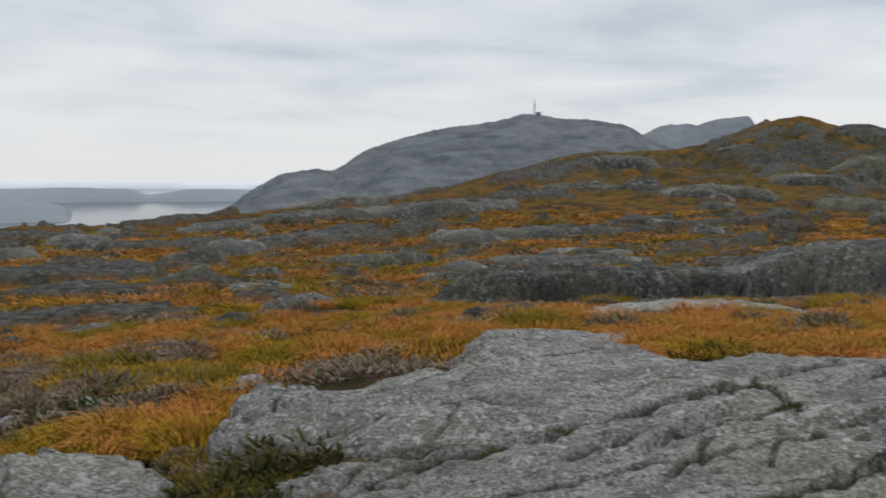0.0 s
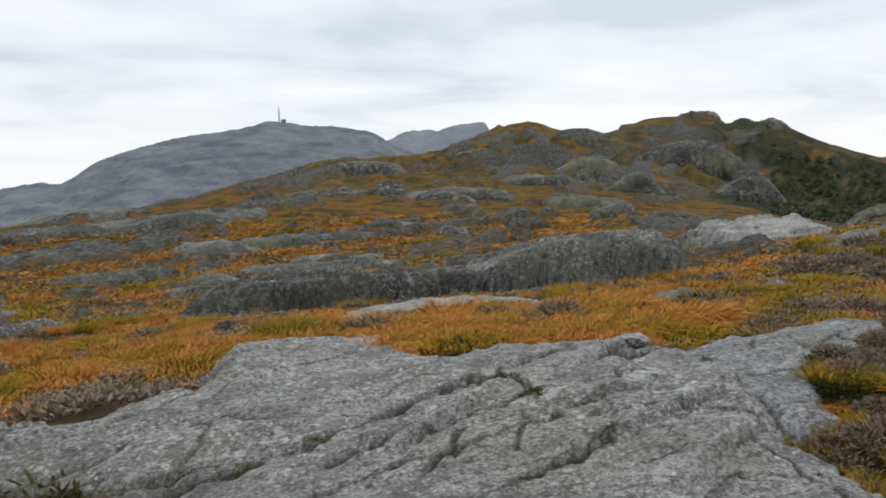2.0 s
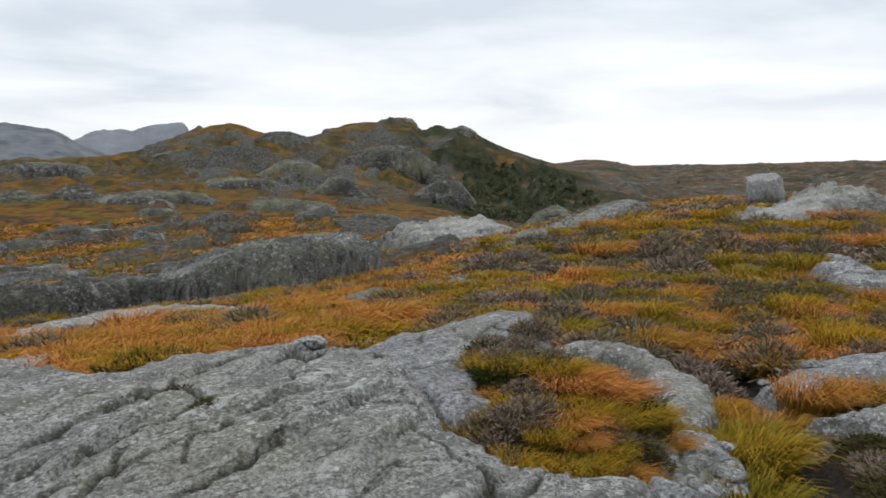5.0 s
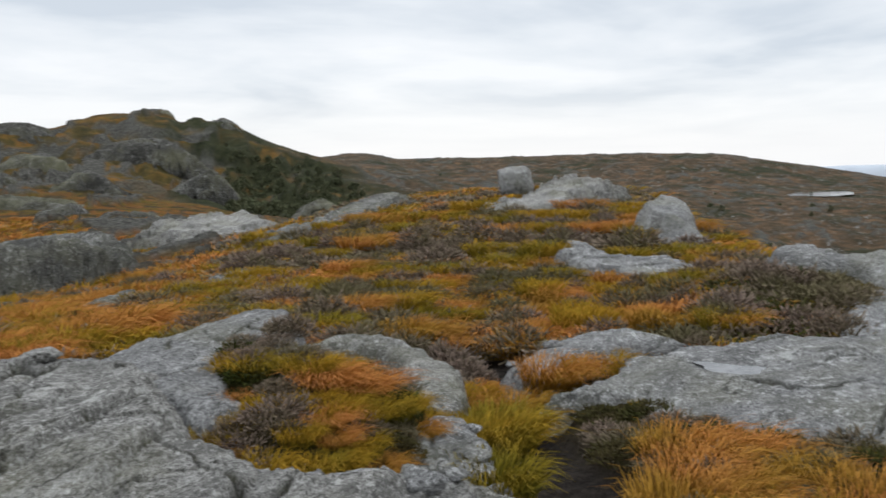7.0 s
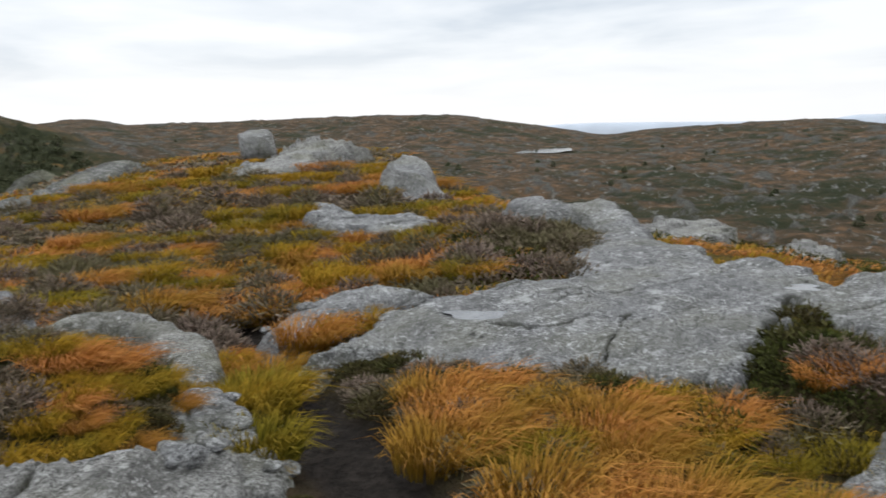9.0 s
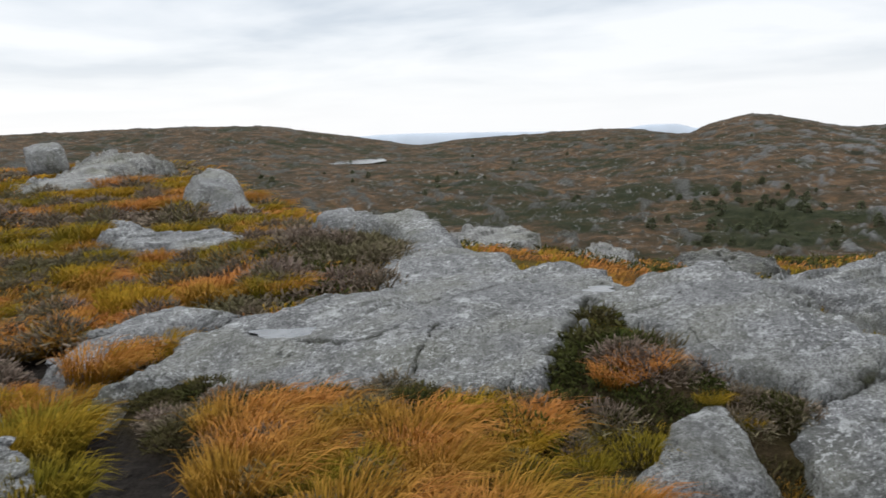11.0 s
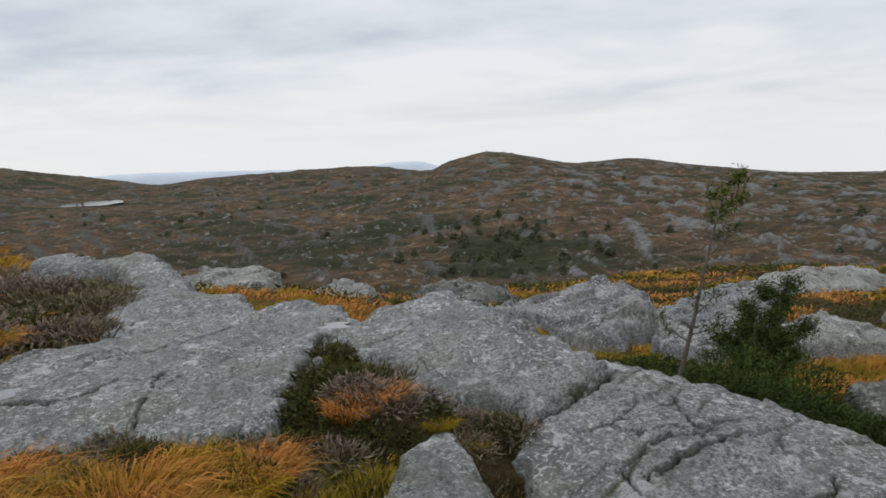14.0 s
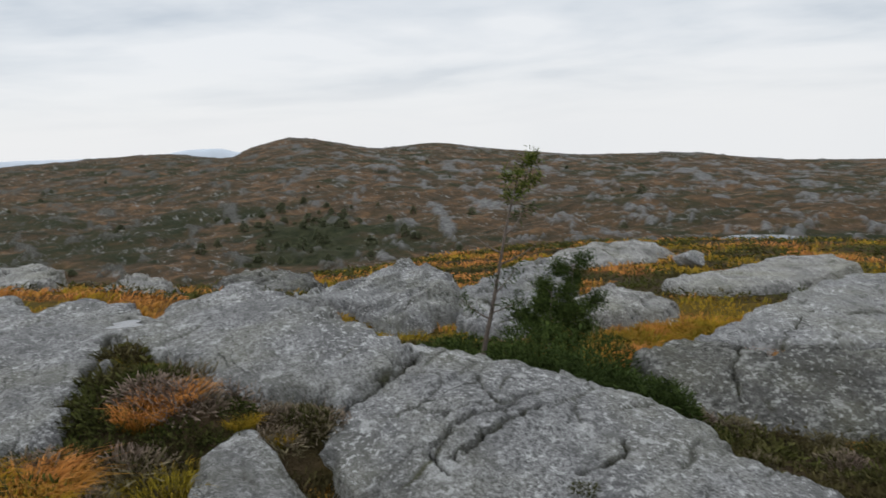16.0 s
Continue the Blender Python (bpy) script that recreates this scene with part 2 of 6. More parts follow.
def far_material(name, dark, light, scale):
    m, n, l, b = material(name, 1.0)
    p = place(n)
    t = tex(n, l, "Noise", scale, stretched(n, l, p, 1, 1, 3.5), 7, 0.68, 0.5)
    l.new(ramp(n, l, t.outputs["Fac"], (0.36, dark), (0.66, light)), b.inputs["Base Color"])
    bumps(n, l, b, (t.outputs["Fac"], 0.8, 6.0))
    return m


# bare rock grey with mist painted into the colour; the farther ridge paler
MOUNTAIN = far_material("misted_grey_mountain", (0.062, 0.070, 0.079), (0.138, 0.147, 0.155), 0.014)
MOUNTAIN_FAR = far_material("far_misted_mountain", (0.132, 0.142, 0.157), (0.17, 0.179, 0.195), 0.01)


def water_material():
    m, n, l, b = material("still_water", 0.12)
    b.inputs["Base Color"].default_value = (0.05, 0.06, 0.065, 1)
    b.inputs["IOR"].default_value = 1.33
    bumps(n, l, b, (tex(n, l, "Noise", 3.0, place(n), 3).outputs["Fac"], 0.05, 0.02))
    return m


WATER = water_material()


def rain_material():
    """Shallow water over pale stone."""
    m, n, l, b = material("shallow_rain_water", 0.05)
    t = tex(n, l, "Noise", 6, place(n), 4)
    l.new(ramp(n, l, t.outputs["Fac"], (0.35, (0.08, 0.083, 0.085)), (0.65, (0.15, 0.153, 0.156))), b.inputs["Base Color"])
    b.inputs["Specular IOR Level"].default_value = 0.3
    return m


RAIN = rain_material()

# ---- shape tools ----
def mixed(h):
    h = ((h ^ (h >> 13)) * 1274126177) & 0xFFFFFFFF
    return (h ^ (h >> 16)) & 0xFFFF


def hashed(ix, iy, seed):
    return mixed((ix.astype(np.int64) * 374761393 + iy.astype(np.int64) * 668265263 + seed * 2147483647) & 0xFFFFFFFF) / 65535.0 * 2 * math.pi


TURNS = np.arange(2048) / 2048.0 * 2 * math.pi
WAY_X, WAY_Y = np.cos(TURNS), np.sin(TURNS)


def grain(x, y, seed=0):
    """Smooth noise of about -0.7 to 0.7, one lump to a metre."""
    x0, y0 = np.floor(x), np.floor(y)
    fx, fy = x - x0, y - y0
    u, v = fx * fx * fx * (fx * (fx * 6 - 15) + 10), fy * fy * fy * (fy * (fy * 6 - 15) + 10)
    hx, hy = x0.astype(np.int64) * 374761393, y0.astype(np.int64) * 668265263 + seed * 2147483647
    total = []
    for dx, dy in ((0, 0), (1, 0), (0, 1), (1, 1)):
        a = mixed((hx + dx * 374761393 + (hy + dy * 668265263)) & 0xFFFFFFFF) >> 5
        total.append(WAY_X[a] * (fx - dx) + WAY_Y[a] * (fy - dy))
    return (total[0] * (1 - u) + total[1] * u) * (1 - v) + (total[2] * (1 - u) + total[3] * u) * v


def rough(x, y, seed=0, octaves=4, gain=0.5):
    out, amp = 0, 1.0
    for k in range(octaves):
        out, amp = out + amp * grain(x * 2 ** k, y * 2 ** k, seed + 17 * k), amp * gain
    return out


def plates(x, y, seed):
    """Irregular plates about one across: each one's own height and tilt, and how near its border is."""
    x0, y0 = np.floor(x), np.floor(y)
    first, second = np.full(x.shape, 9.0), np.full(x.shape, 9.0)
    out = np.zeros(x.shape)
    for i in (-1, 0, 1):
        for j in (-1, 0, 1):
            a, b = hashed(x0 + i, y0 + j, seed), hashed(x0 + i, y0 + j, seed + 1)
            dx, dy = x - x0 - i - 0.5 - 0.4 * np.cos(a), y - y0 - j - 0.5 - 0.4 * np.sin(a)
            d = dx * dx + dy * dy
            near = d < first
            second = np.where(near, first, np.minimum(second, d))
            out = np.where(near, b / math.pi - 1 + 1.1 * (np.cos(7 * b) * dx + np.sin(7 * b) * dy), out)
            first = np.minimum(first, d)
    return out, np.sqrt(second) - np.sqrt(first)


def step(a, b, x):
    t = np.clip((x - a) / (b - a), 0, 1)
    return t * t * (3 - 2 * t)


def curve(xs, ys, x):
    """A smooth curve through the knots, flat past both ends."""
    xs, ys = np.asarray(xs, float), np.asarray(ys, float)
    x = np.clip(x, xs[0], xs[-1])
    d = np.diff(ys) / np.diff(xs)
    m = np.concatenate([[0.0], np.where(d[1:] * d[:-1] > 0, 2 * d[1:] * d[:-1] / (d[1:] + d[:-1] + 1e-12), 0), [0.0]])
    i = np.clip(np.searchsorted(xs, x) - 1, 0, len(xs) - 2)
    h = xs[i + 1] - xs[i]
    t = (x - xs[i]) / h
    return (ys[i] * (1 + 2 * t) + h * m[i] * t) * (1 - t) ** 2 + (ys[i + 1] * (3 - 2 * t) + h * m[i + 1] * (t - 1)) * t ** 2


def spot(az, r):
    """The place at that bearing (degrees clockwise from the first look) and distance."""
    return r * math.sin(radians(az)), r * math.cos(radians(az))


def sheet(name, x, y, z, mat, keep=None, layers=None):
    """A mesh from a grid of places; keep: which squares stay."""
    rows, cols = x.shape
    k = np.arange(rows * cols).reshape(rows, cols)
    quads = np.stack([k[:-1, :-1], k[:-1, 1:], k[1:, 1:], k[1:, :-1]], -1)
    quads = quads[keep] if keep is not None else quads.reshape(-1, 4)
    used, quads = np.unique(quads, return_inverse=True)
    quads = quads.reshape(-1, 4)
    co = np.stack([x.ravel()[used], y.ravel()[used], z.ravel()[used]], 1).astype(np.float32)
    me = bpy.data.meshes.new(name)
    me.vertices.add(len(co))
    me.vertices.foreach_set("co", co.ravel())
    me.loops.add(quads.size)
    me.loops.foreach_set("vertex_index", quads.ravel().astype(np.int32))
    me.polygons.add(len(quads))
    me.polygons.foreach_set("loop_start", np.arange(0, quads.size, 4, dtype=np.int32))
    me.update(calc_edges=True)
    me.polygons.foreach_set("use_smooth", np.ones(len(quads), bool))
    for key, values in (layers or {}).items():
        a = me.attributes.new(key, "FLOAT", "POINT")
        a.data.foreach_set("value", values.ravel()[used].astype(np.float32))
    me.materials.append(mat)
    return me


# ---- the lie of the land: heights from the eye along contours at growing distance ----
BEARINGS = (-40, -20, -8, 5, 18, 30, 40, 50, 58, 66, 74, 84, 94, 104, 114, 126, 140, 160)
CONTOURS = [
    (1.5, (-40, 160), (-1.75, -1.75)),
    (3.0, BEARINGS, (-1.85, -1.85, -1.8, -1.75, -1.7, -1.7, -1.75, -1.85, -1.95, -2.0, -1.9, -1.85, -1.9, -1.95, -2.0, -2.0, -2.1, -2.1)),
    (5.0, BEARINGS, (-1.95, -1.9, -1.8, -1.75, -1.7, -1.65, -1.75, -1.85, -2.05, -1.93, -1.84, -1.8, -1.92, -2.1, -2.3, -2.4, -2.6, -2.6)),
    (7.5, BEARINGS, (-2.3, -2.2, -2.0, -1.9, -1.75, -1.7, -1.8, -1.9, -2.12, -2.0, -1.87, -1.95, -1.95, -2.05, -2.3, -2.65, -2.8, -2.8)),
    (11, BEARINGS, (-2.8, -2.6, -2.5, -2.2, -2.05, -1.95, -1.9, -1.95, -2.1, -1.95, -1.66, -1.78, -1.95, -2.5, -2.85, -2.85, -2.9, -2.9)),
    (16, BEARINGS, (-3.4, -3.3, -3.1, -2.9, -2.75, -2.5, -2.1, -1.95, -1.85, -1.74, -1.75, -2.2, -2.65, -2.95, -3.15, -3.15, -3.2, -3.2)),
    (24, BEARINGS, (-4.1, -4.1, -4.0, -3.9, -3.6, -3.1, -2.4, -1.8, -1.6, -1.6, -2.6, -4.0, -4.2, -4.0, -4.1, -3.95, -3.9, -3.9)),
    (34, BEARINGS, (-4.8, -4.8, -4.8, -4.7, -4.2, -3.7, -2.9, -1.6, -1.3, -1.4, -4.6, -6.5, -6.5, -5.8, -5.2, -4.8, -4.8, -4.8)),
    (55, BEARINGS, (-5.6, -5.6, -5.4, -5.0, -4.6, -4.4, -4.5, -4.0, -4.0, -6.0, -9, -11, -11, -10, -8.5, -8, -8, -8)),
    (95, (-40, -28, -20, -13.5, -8, -1.7, 5, 18, 30, 40, 50, 66, 84, 104, 126, 160), (-6.7, -6.7, -6.8, -5.6, -4.7, -3.9, -2.9, -3.4, -4.2, -6, -9, -13, -17, -16, -14, -13)),
    (150, (-40, -20, -8, 5, 10, 18, 30, 36, 40, 50, 66, 84, 104, 126, 160), (-16, -16, -12, -1.0, 0.3, 0.9, -0.5, -4, -8, -10, -16, -22, -21, -19, -18)),
    (220, (-40, -15, -3, 5, 10, 14.7, 19.5, 21.5, 23, 25, 27.4, 31, 34.9, 35.7, 38.7, 39.5, 41.8, 45, 52, 62, 80, 104, 126, 160),
     (-36, -33, -20, -3, 3.0, 3.6, 8, 11.1, 11.7, 9.6, 8.3, 11.7, 12.4, 10.1, 10.5, 8.6, 4.3, 0.5, -7, -14, -23, -21, -20.5, -20)),
    (270, (-40, 5, 20, 30, 40, 45, 52, 62, 72, 80, 90, 104, 112, 120, 130, 141, 160), (-50, -14, 2, 5, 1, -2, -9, -15, -20, -22, -22.5, -18.5, -20, -21.5, -22, -23, -23)),
    (450, (-40, 0, 20, 40, 45, 60, 70, 77, 84, 92, 100, 104, 112, 120, 130, 141, 160), (-110, -90, -30, -14, -6, -14, -17, -20, -21, -19, -15, -12, -17, -21.5, -25, -30, -30)),
    (700, (-40, -10, 10, 30, 42, 45, 47.4, 50, 55, 62, 66, 70.3, 74.5, 78.5, 81.5, 84, 89, 94.7, 99, 100.3, 103.2, 106, 109, 112.4, 116, 120, 123, 128.5, 135.7, 141, 160),
     (-130, -130, -90, -30, -8, 3.5, 5.6, 0.5, 0.6, 1.6, 2, 0.9, -5.7, -13.4, -19.3, -15.3, -12.8, -10.4, -16.2, -9.5, -2.2, -7.3, -14.4, -11.2, -17.1, -22.8, -26, -26.8, -35, -36, -36)),
    (1200, (-40, 0, 20, 45, 70, 100, 141, 160), (-136, -138, -120, -60, -70, -80, -160, -160)),
    (2500, (-40, 20, 60, 160), (-142, -142, -260, -320)),
    (4600, (-40, 20, 60, 160), (-142, -142, -480, -600)),
]
SEA = -130.0
MOUNDS = [(44.5, 6.0, 0.75, 0.34), (49.5, 5.4, 0.95, 0.22), (56, 5.3, 0.4, 0.06), (78.5, 11.2, 1.4, 0.12), (106, 6.0, 0.4, 0.08), (95.2, 6.6, 0.55, 0.26), (95.6, 7.4, 0.4, 0.24), (99.5, 6.2, 0.5, 0.14), (104, 6.0, 0.45, 0.12), (108, 5.9, 0.3, 0.10), (47, 4.9, 0.4, 0.12)]  # turf banked against the rocks: bearing, distance, radius, height


def lie(x, y):
    """The smooth height of the land."""
    shape = x.shape
    x, y = x.ravel(), y.ravel()
    r = np.maximum(np.hypot(x, y), 1.5)
    az = (np.degrees(np.arctan2(x, y)) + 120) % 360 - 120
    az = np.where(az > 160, np.minimum(160 - (az - 160) * 2, 160), az)
    az = np.where(az < -40, np.maximum(-40, -40), az)
    rad = np.log([c[0] for c in CONTOURS])
    z = np.stack([curve(c[1], c[2], az) for c in CONTOURS])
    d = np.diff(z, axis=0) / np.diff(rad)[:, None]
    m = np.zeros_like(z)
    same = d[1:] * d[:-1] > 0
    m[1:-1] = np.where(same, 2 * d[1:] * d[:-1] / np.where(same, d[1:] + d[:-1], 1), 0)
    q = np.clip(np.log(r), rad[0], rad[-1])
    i = np.clip(np.searchsorted(rad, q) - 1, 0, len(rad) - 2)
    h = (rad[1:] - rad[:-1])[i]
    t = (q - rad[i]) / h
    j = np.arange(len(q))
    out = (z[i, j] * (1 + 2 * t) + h * m[i, j] * t) * (1 - t) ** 2 + (z[i + 1, j] * (3 - 2 * t) + h * m[i + 1, j] * (t - 1)) * t ** 2
    for a, q, wide, high in MOUNDS:
        ox, oy = spot(a, q)
        out = out + high * np.exp(-((x - ox) ** 2 + (y - oy) ** 2) / wide ** 2)
    return (out + EYE).reshape(shape)


def bareness(x, y):
    """Where rock shows through the moor, 0 to 1: lenses along the strike, pale scabs on the far slopes."""
    r = np.hypot(x, y)
    az = np.degrees(np.arctan2(x, y))
    front = 1 - step(38, 52, az)
    k = 1 + np.minimum(r, 220) / 55
    lens = rough((x + 0.3 * y) * 0.16 / k, (y - 0.35 * x) * 0.42 / k, 3, 5, 0.62)
    near = step(0.25, 0.29, lens + 0.02 * step(40, 60, r) - 0.03 * (1 - step(18, 40, r)) - 0.07 * step(75, 110, r)) * front * step(12, 22, r)
    streak = rough(np.radians(az) * 30 + r * 0.012, r * 0.026, 9, 5, 0.75)
    often = 0.05 * step(98, 118, az) - 0.05 * step(300, 600, r) + 0.26 * rough(x * 0.012, y * 0.012, 19, 3)
    far = step(0.36, 0.46, streak + often) * (1 - front) * step(60, 130, r)
    return np.clip(near + far, 0, 1)


def land(x, y, full=False):
    """The height of the ground's skin, with tussocks, ledges and lumps."""
    r = np.hypot(x, y)
    az = np.degrees(np.arctan2(x, y))
    bare = bareness(x, y)
    z = lie(x, y)
    z = z + 0.07 * rough(x * 0.9, y * 0.9, 21, 3) * step(1.5, 6, r) + 0.035 * rough(x * 3.1, y * 3.1, 22, 3)
    z = z + 0.0045 * np.minimum(r, 260) * rough(x / 6.0, y / 6.0, 31, 3) * step(12, 40, r) * (1 - 0.6 * step(60, 200, r))
    z = z + bare * np.minimum(0.12 + 0.008 * r, 0.9) * (0.8 + 0.8 * rough(x * 0.25, y * 0.25, 41, 3))
    right = step(44, 52, az) * step(70, 140, r) * (1 - step(600, 690, r)) * (1 - np.exp(-((az - 76.9) / 5) ** 2 - ((r - 452) / 70) ** 2))
    z = z + right * (2.2 * rough(x / 26, y / 26, 35, 4, 0.55) + 1.0 * np.abs(rough(x / 11, y / 11, 36, 3)))
    hill = step(100, 150, r) * (1 - step(190, 222, r)) * step(0, 8, az) * (1 - step(44, 50, az))
    ledge = rough(x * 0.02, y * 0.02, 51, 4, 0.6)
    riser = np.zeros(x.shape)
    for high, share in ((4.6, 0.75), (1.7, 0.7)):
        f = (z + 9 * ledge) / high
        z = z + hill * high * share * (np.floor(f) + step(0.7, 0.97, f - np.floor(f)) - f + 0.15)
        riser = np.maximum(riser, step(0.64, 0.74, f - np.floor(f)) * step(-0.06, 0.12, rough(x * 0.035, y * 0.035, 57, 4, 0.6)))
    z = z + hill * 0.5 * rough(x / 3.5, y / 3.5, 55, 3, 0.6)
    return (z, np.maximum(bare, riser * hill), hill) if full else z


def wet(x, y):
    """The trodden path's black peat, 0 to 1."""
    way = [spot(*p) for p in ((77, 3.1), (69.5, 4.3), (65.5, 5.1), (62, 6.0), (60.8, 7.4), (58.5, 9.0))]
    d = np.full(x.shape, 9.0)
    for (ax, ay), (bx, by) in zip(way, way[1:]):
        t = np.clip(((x - ax) * (bx - ax) + (y - ay) * (by - ay)) / ((bx - ax) ** 2 + (by - ay) ** 2), 0, 1)
        d = np.minimum(d, np.hypot(x - ax - t * (bx - ax), y - ay - t * (by - ay)))
    w = 1 - step(0.24, 0.46, d + 0.15 * rough(x * 2, y * 2, 61, 3))
    px, py = spot(-20.6, 5.75)
    return np.maximum(w, 1 - step(0.3, 0.6, np.hypot((x - px) / 1.3, y - py) + 0.2 * rough(x * 2, y * 2, 62, 2)))


def growth(x, y):
    """What grows: 0 deer grass, rising to 1 for heather; and how yellow the grass is, 0 to 1."""
    az, r = np.degrees(np.arctan2(x, y)), np.hypot(x, y)
    patch = rough(x * 0.32, y * 0.32, 91, 4, 0.62)
    lean = 0.15 * step(36, 46, az) * (1 - step(74, 80, az)) * step(8, 12, r)
    az = az + 9 * rough(x * 0.6, y * 0.6, 95, 3)
    low = step(38, 42, az) * (1 - step(108, 114, az)) * (1 - step(7.6, 8.4, r)) + step(122, 126, az) * (1 - step(8.6, 9.6, r))
    low = low + (1 - step(-16, -12, az)) * step(-60, -50, az) * (1 - step(8.6, 10, r))
    heath = np.maximum(step(0.06, 0.20, patch + lean - 0.02), low)
    heath = np.maximum(heath, 0.75 * step(86, 96, az) * step(-0.12, 0.08, patch))
    yellow = step(0.0, 0.14, 0.1 * step(80, 90, az) + rough(x * 0.28, y * 0.28, 93, 4, 0.6) + 0.20 * step(38, 48, az) * (1 - step(76, 82, az)) * step(9, 15, r))
    return heath, yellow


def build_ground():
    az = np.radians(np.concatenate([np.linspace(-200, -46, 60), np.linspace(-45, 155, 720), np.linspace(156, 160, 3)]))
    r = np.concatenate([[0.02], np.geomspace(0.5, 60, 150), np.geomspace(60, 420, 190)[1:], np.geomspace(420, 760, 70)[1:], np.geomspace(760, 4600, 60)[1:]])
    a, q = np.meshgrid(az, r)
    x, y = q * np.sin(a), q * np.cos(a)
    z, bare, hill = land(x, y, True)
    peat = wet(x, y)
    z = z - 0.16 * peat
    dz = np.gradient(z, axis=0) / np.gradient(q, axis=0)
    bare = np.clip(bare + hill * step(0.45, 0.9, np.abs(dz)) * step(-0.25, 0.1, rough(x * 0.06, y * 0.06, 71, 3)), 0, 1)
    deg = np.degrees(a)
    moor = np.maximum(step(44, 52, deg) * step(36, 60, q), step(40, 46, deg) * step(60, 100, q))
    me = sheet("ground", x, y, z, MOOR, None, {"bare": bare, "peat": peat, "moor": moor, "pale": step(95, 112, deg) * step(60, 120, q), "olive": hill, "scrub": step(35.5, 39, deg + 6 * rough(x / 30, y / 30, 75, 4)) * (1 - step(45, 49, deg)) * step(100, 116, q) * (1 - step(212, 222, q)) * step(-0.34, -0.16, rough(x / 12, y / 12, 76, 4, 0.6)) + step(0.5, 0.8, np.exp(-((deg - 105) / 5) ** 2 - ((q - 165) / 60) ** 2) + 0.5 * rough(x / 14, y / 14, 78, 4, 0.65)), "heath": growth(x, y)[0], "yellow": growth(x, y)[1]})
    return tagged(new("ground", me), "autumn moor of orange deer grass, heather and bare rock", "ground", kind="structure")


build_ground()


def ridge(name, bearings, crest, distance, foot, back, mat, label):
    """A far mountain: its skyline, and slopes towards and away from the eye."""
    a = np.linspace(bearings[0], bearings[-1], 500)
    top = curve(bearings, crest, a)
    v = np.linspace(0, 1.25, 70)
    A, V = np.meshgrid(np.radians(a), v)
    q = foot + (distance - foot) * np.minimum(V, 1) + back * np.maximum(V - 1, 0) * 4
    x, y = q * np.sin(A), q * np.cos(A)
    low = SEA - 10
    z = np.where(V < 1, low + (top - low) * V ** 0.8, top - (top - low) * np.maximum(V - 1, 0) * 4)
    fall = np.clip(4 * V * (1 - V), 0, 1)
    z = z + fall * 16 * rough(x / 130, y / 130, 81, 5, 0.62) + 4.2 * rough(x / 45, y / 45, 82, 5, 0.62) * np.where(V < 1.05, 1, 0.3)
    me = sheet(name, x, y, z + EYE, mat)
    return tagged(new(name, me), label, "mountain", kind="structure")


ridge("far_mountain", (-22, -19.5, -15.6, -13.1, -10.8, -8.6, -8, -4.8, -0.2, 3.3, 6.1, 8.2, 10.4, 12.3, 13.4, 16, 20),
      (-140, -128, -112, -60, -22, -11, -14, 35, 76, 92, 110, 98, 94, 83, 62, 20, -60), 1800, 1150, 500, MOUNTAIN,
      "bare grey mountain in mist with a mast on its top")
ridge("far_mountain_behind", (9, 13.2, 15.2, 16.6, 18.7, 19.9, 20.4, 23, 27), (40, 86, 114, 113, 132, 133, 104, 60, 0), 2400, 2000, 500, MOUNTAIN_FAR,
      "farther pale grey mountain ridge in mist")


def build_sea():
    a, q = np.meshgrid(np.radians(np.linspace(-60, 30, 91)), np.geomspace(900, 4700, 30))
    me = sheet("sea", q * np.sin(a), q * np.cos(a), np.full(a.shape, SEA + EYE), WATER)
    return tagged(new("sea", me), "pale fjord water far below under an overcast sky", "water", kind="structure")


build_sea()


ROCKS = []
POOLS = [(74.0, 7.58, 0.32, 0.24, -1.765), (94.9, 8.4, 0.19, 0.2, -1.62)]  # rain pools on the rock: bearing, distance, half sizes, level
